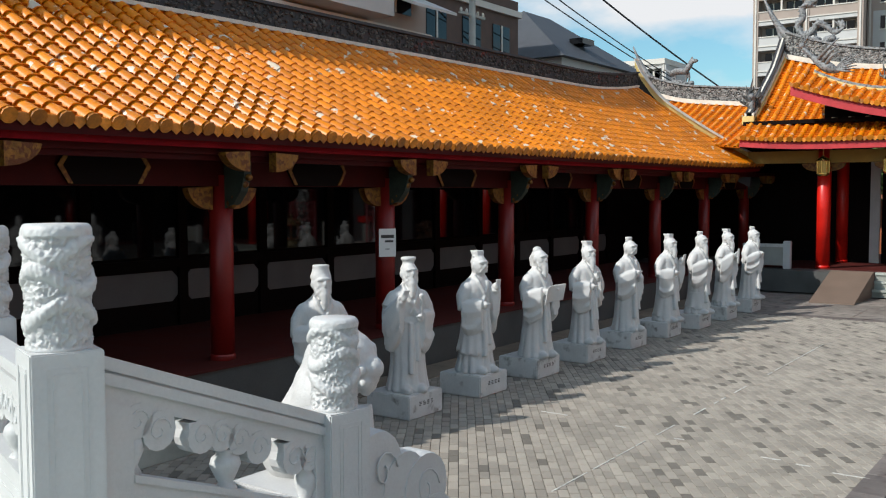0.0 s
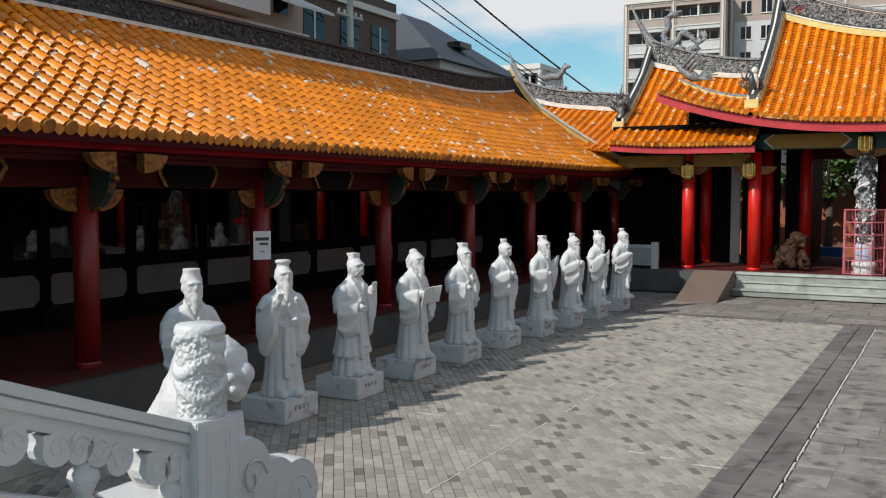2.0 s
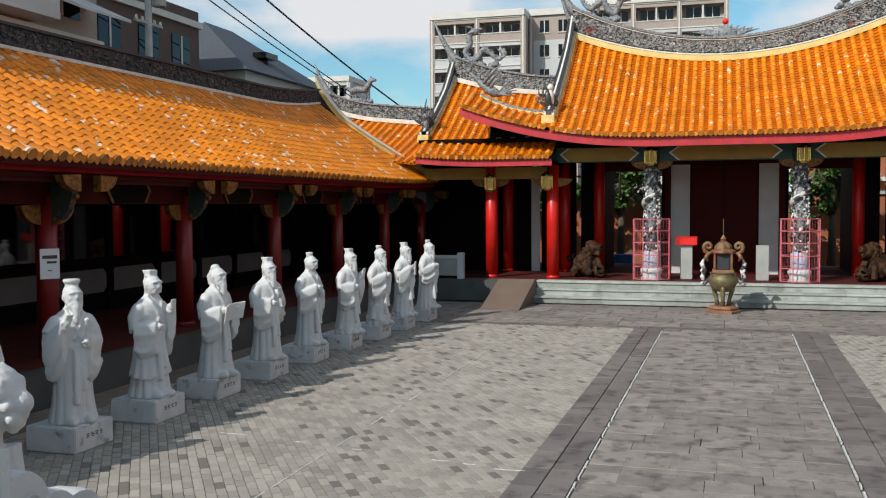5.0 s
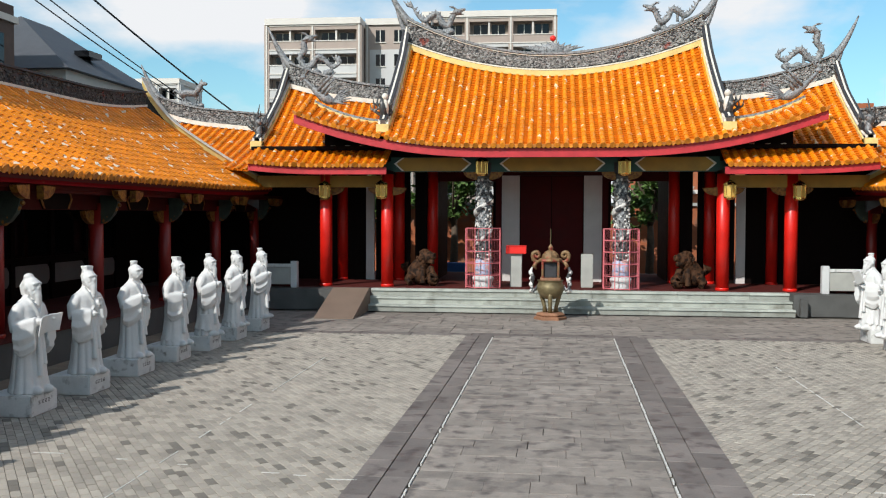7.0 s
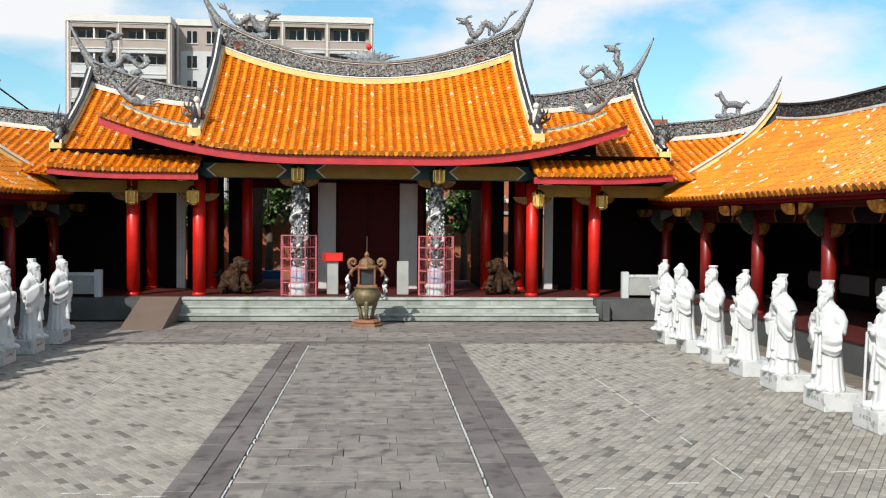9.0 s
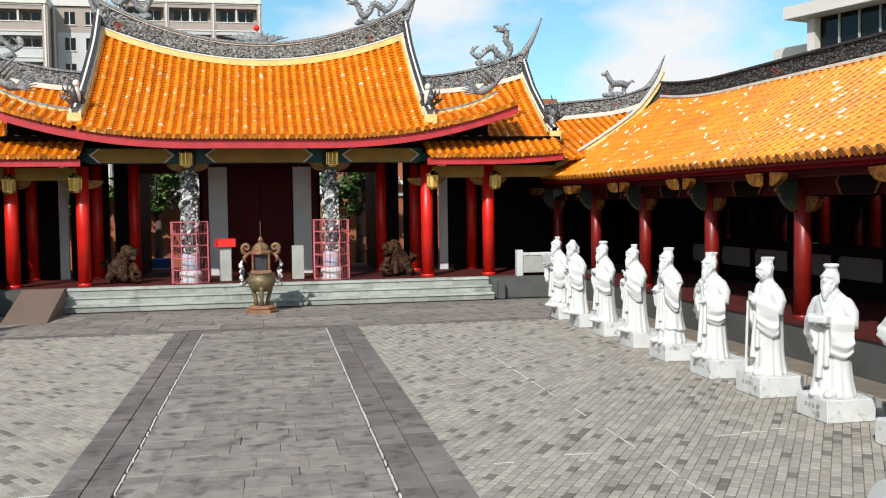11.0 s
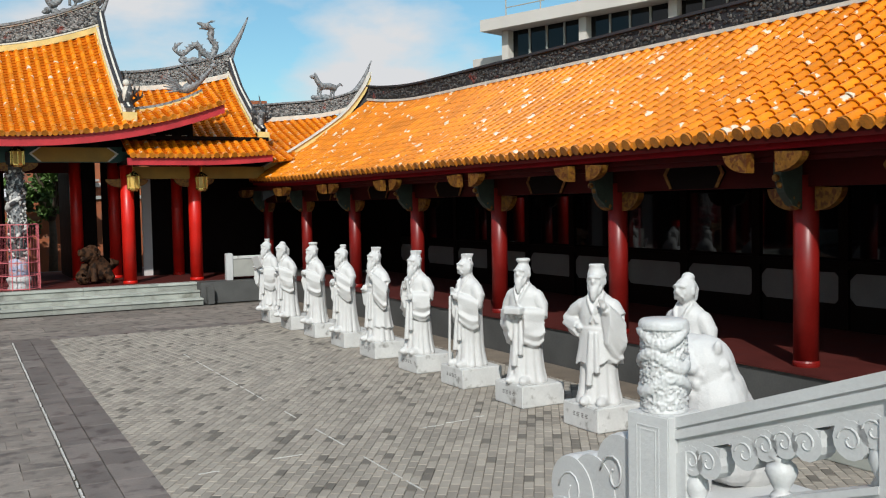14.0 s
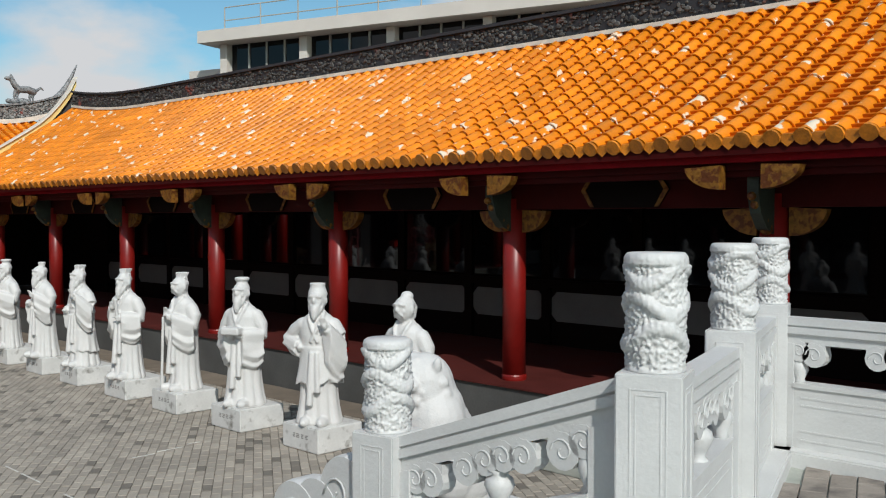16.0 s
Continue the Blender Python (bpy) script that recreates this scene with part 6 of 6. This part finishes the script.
# bodies from tail to head, the head looking inwards
RIDING = [(.80, .80), (.62, .52), (.40, .36), (.18, .52), (.0, .56), (-.14, .28), (-.36, .18), (-.48, .44), (-.58, .62)]
REARING = [(-.80, .30), (-.55, .14), (-.30, .34), (-.08, .46), (.10, .22), (.34, .16), (.48, .44), (.34, .66), (.36, .90), (.26, 1.02)]
for s in (-1, 1):
    beast("ridge_dragon", s * 3.5, 29.0, main_ridge_z(3.5) + .74, s, "grey glazed dragon standing on the main ridge", .95, bends=RIDING)
    beast("ridge_dragon", s * 7.2, 28.6, side_ridge_z(7.2) + .60, s, "grey glazed dragon rearing up on the side ridge", 1.0, bends=REARING)
    beast("ridge_horse", s * 11.2, 28.6, 5.93, -s, "grey glazed horse-like beast on the link ridge", .92, True)
bm = bmesh.new()
put_ball(bm, (0, 29, 7.86), .09, 1, 1, 1, 14)
fig("ridge_pearl", bm, BRIGHTRED, "small red ball ornament on the main ridge", "roof ornament", smooth=True)
bm = bmesh.new()
for k in range(-5, 6):
    put_tube(bm, [(k * .03, 29, 7.40), (k * .12, 29, 7.55 + .02 * (5 - abs(k))), (k * .19, 29, 7.60 + .045 * (5 - abs(k)))], [.07, .05, .012], 6)
put_ball(bm, (0, 29, 7.52), .22, 1.8, .5, .9, 10)
ob = fig("flame_ornament", bm, GREYFIG, "grey cloud and flame ornament at the ridge centre", "roof ornament", smooth=True)
m = ob.modifiers.new("merge", "REMESH")
m.mode, m.voxel_size, m.use_smooth_shade = "VOXEL", 0.018, True


# ------------------------------------------------------------------ surroundings
def apartment(x0, x1, y, base, top, bays, floors, wall_mat, label, flat=False, depth=9.0):
    g = thing("apartment_building", label, "building", at=(0, 0, 0))
    W, H = x1 - x0, (top - base - .8) / floors
    part("rear_block", box(x0, x1, y + 1.3, y + depth, 0, top - .3), wall_mat, g)
    part("parapet", box(x0 - .2, x1 + .2, y - .2, y + depth, top - .75, top), CREAM, g, "cream roof parapet")
    part("lower_wall", box(x0, x1, y, y + 1.29, 0, base), wall_mat, g)
    bw = W / bays
    for k in range(bays + 1):
        part("pier", box(x0 + bw * k - .3, x0 + bw * k + .3, y, y + 1.29, base, top - .75), wall_mat, g)
        part("pilaster", box(x0 + bw * k - .09, x0 + bw * k + .09, y - .1, y - .003, base, top - .75), CREAM, g)
    for f in range(floors):
        z = base + H * f
        face = wall_mat if f == floors - 1 else GREYWALL
        if flat:
            part("wall_face", box(x0 + .3, x1 - .3, y + .05, y + 1.28, z, z + H), face, g)
            for c in (.3, .72):
                a = x0 + W * c
                w = part("window", box(a - .55, a + .55, y + .0, y + .045, z + .9, z + 2.3), PANE, g)
                part("frame", box(a - .05, a + .05, y - .04, y - .003, z + .9, z + 2.3), CREAM, w)
                part("window_sill", box(a - .65, a + .65, y - .08, y + .045, z + .78, z + .89), CREAM, w)
            continue
        part("floor_edge", box(x0 + .31, x1 - .31, y + .04, y + 1.28, z + H - .55, z + H), face, g)
        part("floor_line", box(x0 + .31, x1 - .31, y - .06, y + .036, z + H - .12, z + H), CREAM, g)
        for k in range(bays):
            a, b = x0 + bw * k + .31, x0 + bw * (k + 1) - .31
            front = part("balcony_front", box(a, b, y + .08, y + .2, z, z + .95), face, g)
            part("rail", box(a, b, y + .0, y + .078, z + .92, z + 1.02), CREAM, front)
            part("post", box((a + b) / 2 - .1, (a + b) / 2 + .1, y + .205, y + .45, z, z + H - .56), CREAM, g)
            for c in (.27, .73):
                m = a + (b - a) * c
                wd = part("window", box(m - .85, m + .85, y + 1.22, y + 1.285, z + .1, z + H - .75), PANE, g)
                part("frame", box(m - .05, m + .05, y + 1.17, y + 1.22, z + .1, z + H - .75), CREAM, wd)
    return g


CREAM = material("cream_render", (0.62, 0.58, 0.53), 0.8, vary=0.08, scale=.6, bump=0.05)
TAUPE = material("taupe_tile_facing", (0.36, 0.29, 0.25), 0.8, vary=0.1, scale=.8, bump=0.05)
GREYWALL = material("light_grey_render", (0.50, 0.49, 0.48), 0.8, vary=0.1, scale=.7, bump=0.05)
BROWNWALL = material("brown_brick_facing", (0.10, 0.062, 0.05), 0.8, vary=0.25, scale=2, bump=0.1)
SLATE = material("slate_roof", (0.055, 0.06, 0.07), 0.6, vary=0.25, scale=3, bump=0.2)
apartment(-33.4, -22.3, 109.0, 5.0, 25.5, 2, 7, TAUPE, "pale apartment building with recessed balconies behind the gate")
apartment(-21.9, -16.6, 112.0, 5.0, 25.9, 1, 7, TAUPE, "light grey apartment wing with small windows", flat=True)
apartment(-16.0, 0.5, 119.0, 5.0, 28.1, 3, 7, TAUPE, "cream apartment building with deep balconies behind the roof ridge")
apartment(-68.0, -52.0, 128.0, 8.0, 21.5, 5, 4, GREYWALL, "distant grey apartment building")


def modern_building():
    g = thing("office_building", "long grey modern building with a ribbon of dark windows", "building", at=(22.0, 35.6, 0), rz=math.degrees(math.atan2(-17.3, 5.5)))
    L = 46.0
    part("body", box(.3, L, .5, 14, 0, 9.9), GREYWALL, g)
    part("roof_slab", box(-.6, L, -.5, 14, 9.95, 10.45), CREAM, g, "white projecting roof slab")
    part("sill_band", box(.2, L, .2, .49, 7.4, 8.35), GREYWALL, g)
    k, u = 0, .3
    while u < L:
        w = part("window", box(u + .2, u + 3.9, .44, .495, 8.35, 9.94), PANE, g, "dark ribbon window")
        for j in (1, 2, 3):
            part("mullion", box(u + .2 + .925 * j - .04, u + .2 + .925 * j + .04, .38, .44, 8.35, 9.94), GREYBLOCK, w)
        part("pier", box(u - .18, u + .18, .1, .49, 7.4, 9.94), CREAM, g)
        u += 4.1
    for j in range(24):
        part("roof_rail_post", put_tube(bmesh.new(), [(.3 + j * 1.9, .2, 10.45), (.3 + j * 1.9, .2, 11.5)], .03, 6), GREYBLOCK, g)
    for z in (10.95, 11.5):
        part("roof_rail", put_tube(bmesh.new(), [(.3, .2, z), (L, .2, z)], .025, 6), GREYBLOCK, g)
    part("annex", box(-2.4, -.1, 1.0, 8, 0, 9.1), CREAM, g)


modern_building()


def left_houses():
    g = thing("town_house", "taupe rendered house with windows behind the gallery roof", "building", at=(-22, 18, 0))
    part("body", box(-8, 0, -6, 12, 0, 12.5), TAUPE, g)
    part("balcony", box(0, 1.2, 4.0, 8.5, 8.7, 9.6), GREYWALL, g)
    part("fascia", box(-.1, .3, -6, 12, 8.3, 8.6), CREAM, g)
    for a, b in ((-4, -1.5), (0, 2.5), (9, 11)):
        w = part("window", box(0, .05, a, b, 9.2, 11.0), PANE, g)
        part("frame", box(.05, .1, (a + b) / 2 - .05, (a + b) / 2 + .05, 9.2, 11.0), CREAM, w)
    part("awning", prism([(0, 10.0), (1.8, 9.2), (1.8, 9.1), (0, 9.8)], "y", 8.8, 11.5), GREYWALL, g)
    g = thing("brick_house", "dark brown brick house with small windows", "building", at=(-24.5, 36.0, 0))
    part("body", box(-6, 0, -3.6, 5.2, 0, 12.0), BROWNWALL, g)
    part("cornice", box(-6, .15, -3.6, 5.35, 11.2, 11.5), CREAM, g)
    for a in (-2.6, .2, 2.8):
        w = part("window", box(0, .05, a, a + 1.5, 9.0, 10.6), PANE, g)
        part("frame", box(.05, .09, a + .7, a + .8, 9.0, 10.6), CREAM, w)
    g = thing("hip_roof_house", "house with a dark slate pyramid roof", "building", at=(-27.0, 47.5, 0))
    part("wall", box(-4, 4, -4.5, 5, 0, 9.4), GREYWALL, g)
    bm = bmesh.new()
    v = [bm.verts.new(p) for p in ((-4.4, -5, 9.4), (4.4, -5, 9.4), (4.4, 5.6, 9.4), (-4.4, 5.6, 9.4), (0, -1.5, 12.6), (0, 1.5, 12.6))]
    for q in ((0, 1, 4), (1, 2, 5, 4), (2, 3, 5), (3, 0, 4, 5), (0, 3, 2, 1)):
        bm.faces.new([v[i] for i in q])
    part("roof", bm, SLATE, g, "dark slate roof")
    part("window", box(2.6, 3.4, -1, .4, 10.6, 10.9), PANE, g)


left_houses()
pole = thing("utility_pole", "grey concrete utility pole with crossarms and insulators", "utility pole", at=(-21.3, 32.2, 0))
part("shaft", put_tube(bmesh.new(), [(0, 0, 0), (0, 0, 13.0)], [.17, .12], 12), GREYBLOCK, pole, "", True)
for z in (9.6, 11.6):
    part("crossarm", box(-.05, .05, -.9, .9, z, z + .1), GREYBLOCK, pole)
    for q in (-.8, -.4, .4, .8):
        part("insulator", lathe([(.05, 0), (.06, .08), (.03, .16)], 8, (0, q, z + .1)), WHITE_TRIM, pole)
part("transformer", lathe([(.25, 0), (.27, .05), (.27, .7), (.2, .78)], 14, (.35, .2, 10.3)), GREYBLOCK, pole)
for k, (z0, p, r) in enumerate(((12.9, (-22.5, 70, 8.2), .03), (12.3, (-21.5, 70, 7.6), .03), (14.6, (-17.0, 62, 6.5), .045), (11.7, (-24, -8, 11.5), .025), (11.2, (-24, -8, 10.9), .025))):
    A, B = Vector((-21.3, 32.2, z0)), Vector(p)
    pts = [A.lerp(B, t) - Vector((0, 0, 2.2 * t * (1 - t))) for t in np.linspace(0, 1, 18)]
    fig("overhead_cable", put_tube(bmesh.new(), pts, r, 6), BLACK_TRIM, "black overhead cable sagging from the pole", "cable", "overhead cables")

# behind the gate
wall = fig("garden_wall", box(-16, 16, 37.0, 37.3, 0, 2.9), ORANGEWALL, "weathered orange rendered garden wall", "wall", kind="structure")
part("coping", box(-16, 16, 36.9, 37.4, 2.9, 3.02), GREYBLOCK, wall)
bh = thing("brick_building", "red-brown brick building with a window behind the gate", "building", at=(7.5, 48, 0))
part("body", box(-3.6, 8, 0, 9, 0, 8.0), ORANGEWALL, bh)
part("band", box(-3.7, 8, -.12, 0, 3.6, 3.8), CREAM, bh)
w = part("window", box(-2.6, -1.4, -.06, -.003, 4.2, 5.8), PANE, bh)
part("frame", box(-2.03, -1.97, -.1, -.06, 4.2, 5.8), CREAM, w)
part("canopy", box(-3.2, -.6, -1.1, -.13, 3.85, 3.95), GREYBLOCK, bh)


def tree(x, y, h, r, seed, label):
    rnd = random.Random(seed)
    g = thing("tree", label, "tree", at=(x, y, 0))
    part("trunk", put_tube(bmesh.new(), [(0, 0, 0), (.05, 0, h * .3), (.0, .08, h * .62)], [.17, .13, .07], 10), BARK, g, "", True)
    for k in range(6):
        a = rnd.uniform(0, 6.28)
        e = Vector((math.cos(a) * r * .7, math.sin(a) * r * .7, h * rnd.uniform(.6, .9)))
        part("limb", put_tube(bmesh.new(), [(0, 0, h * .35 + .1 * k), e * .5 + Vector((0, 0, h * .25)), e], [.07, .045, .015], 6), BARK, g, "", True)
    verts, faces = [], []
    cl = [Vector((rnd.gauss(0, .42), rnd.gauss(0, .42), rnd.gauss(0, .36))) for _ in range(26)]
    for _ in range(4200):
        c = rnd.choice(cl)
        p = Vector((c.x * r, c.y * r, h * .70 + c.z * h * .42)) + Vector((rnd.gauss(0, .2), rnd.gauss(0, .2), rnd.gauss(0, .2))) * r * .5
        if p.z < h * .28:
            continue
        q = Euler((rnd.uniform(-.9, .9), rnd.uniform(-.9, .9), rnd.uniform(0, 6.28))).to_matrix()
        s = rnd.uniform(.09, .17)
        base = len(verts)
        for lx, ly, lz in ((-1, 0, 0), (0, -.55, .12), (1, 0, 0), (0, .55, .12)):
            verts.append(tuple(p + q @ Vector((lx * s, ly * s, lz * s))))
        faces.append((base, base + 1, base + 2, base + 3))
    tagged(part("crown", mesh_raw("crown", verts, faces, LEAF), None, g, "broad green leaves"), kind="stuff")


BARK = material("tree_bark", (0.09, 0.065, 0.045), 0.9, vary=0.4, scale=8, bump=0.5)
LEAF = material("green_leaves", (0.085, 0.16, 0.035), 0.55, vary=0.25, scale=4, bump=0, island=0.45)
tree(-3.6, 35.0, 5.6, 1.7, 1, "small broad-leaved tree behind the gate")
tree(3.6, 35.5, 5.4, 1.2, 2, "slender leafy tree behind the gate")
tree(-6.4, 36.0, 6.0, 1.6, 3, "leafy tree by the garden wall")
BLUE = material("blue_tarpaulin", (0.03, 0.12, 0.35), 0.6, vary=0.2, scale=5, bump=0.2)
bt = thing("blue_crate", "blue plastic crate on the ground behind the gate", "crate", at=(-3.4, 34.2, 0))
part("body", box(-.35, .35, -.25, .25, 0, .75, .02), BLUE, bt)
part("rim", box(-.38, .38, -.28, .28, .75, .80, .01), BLUE, bt)
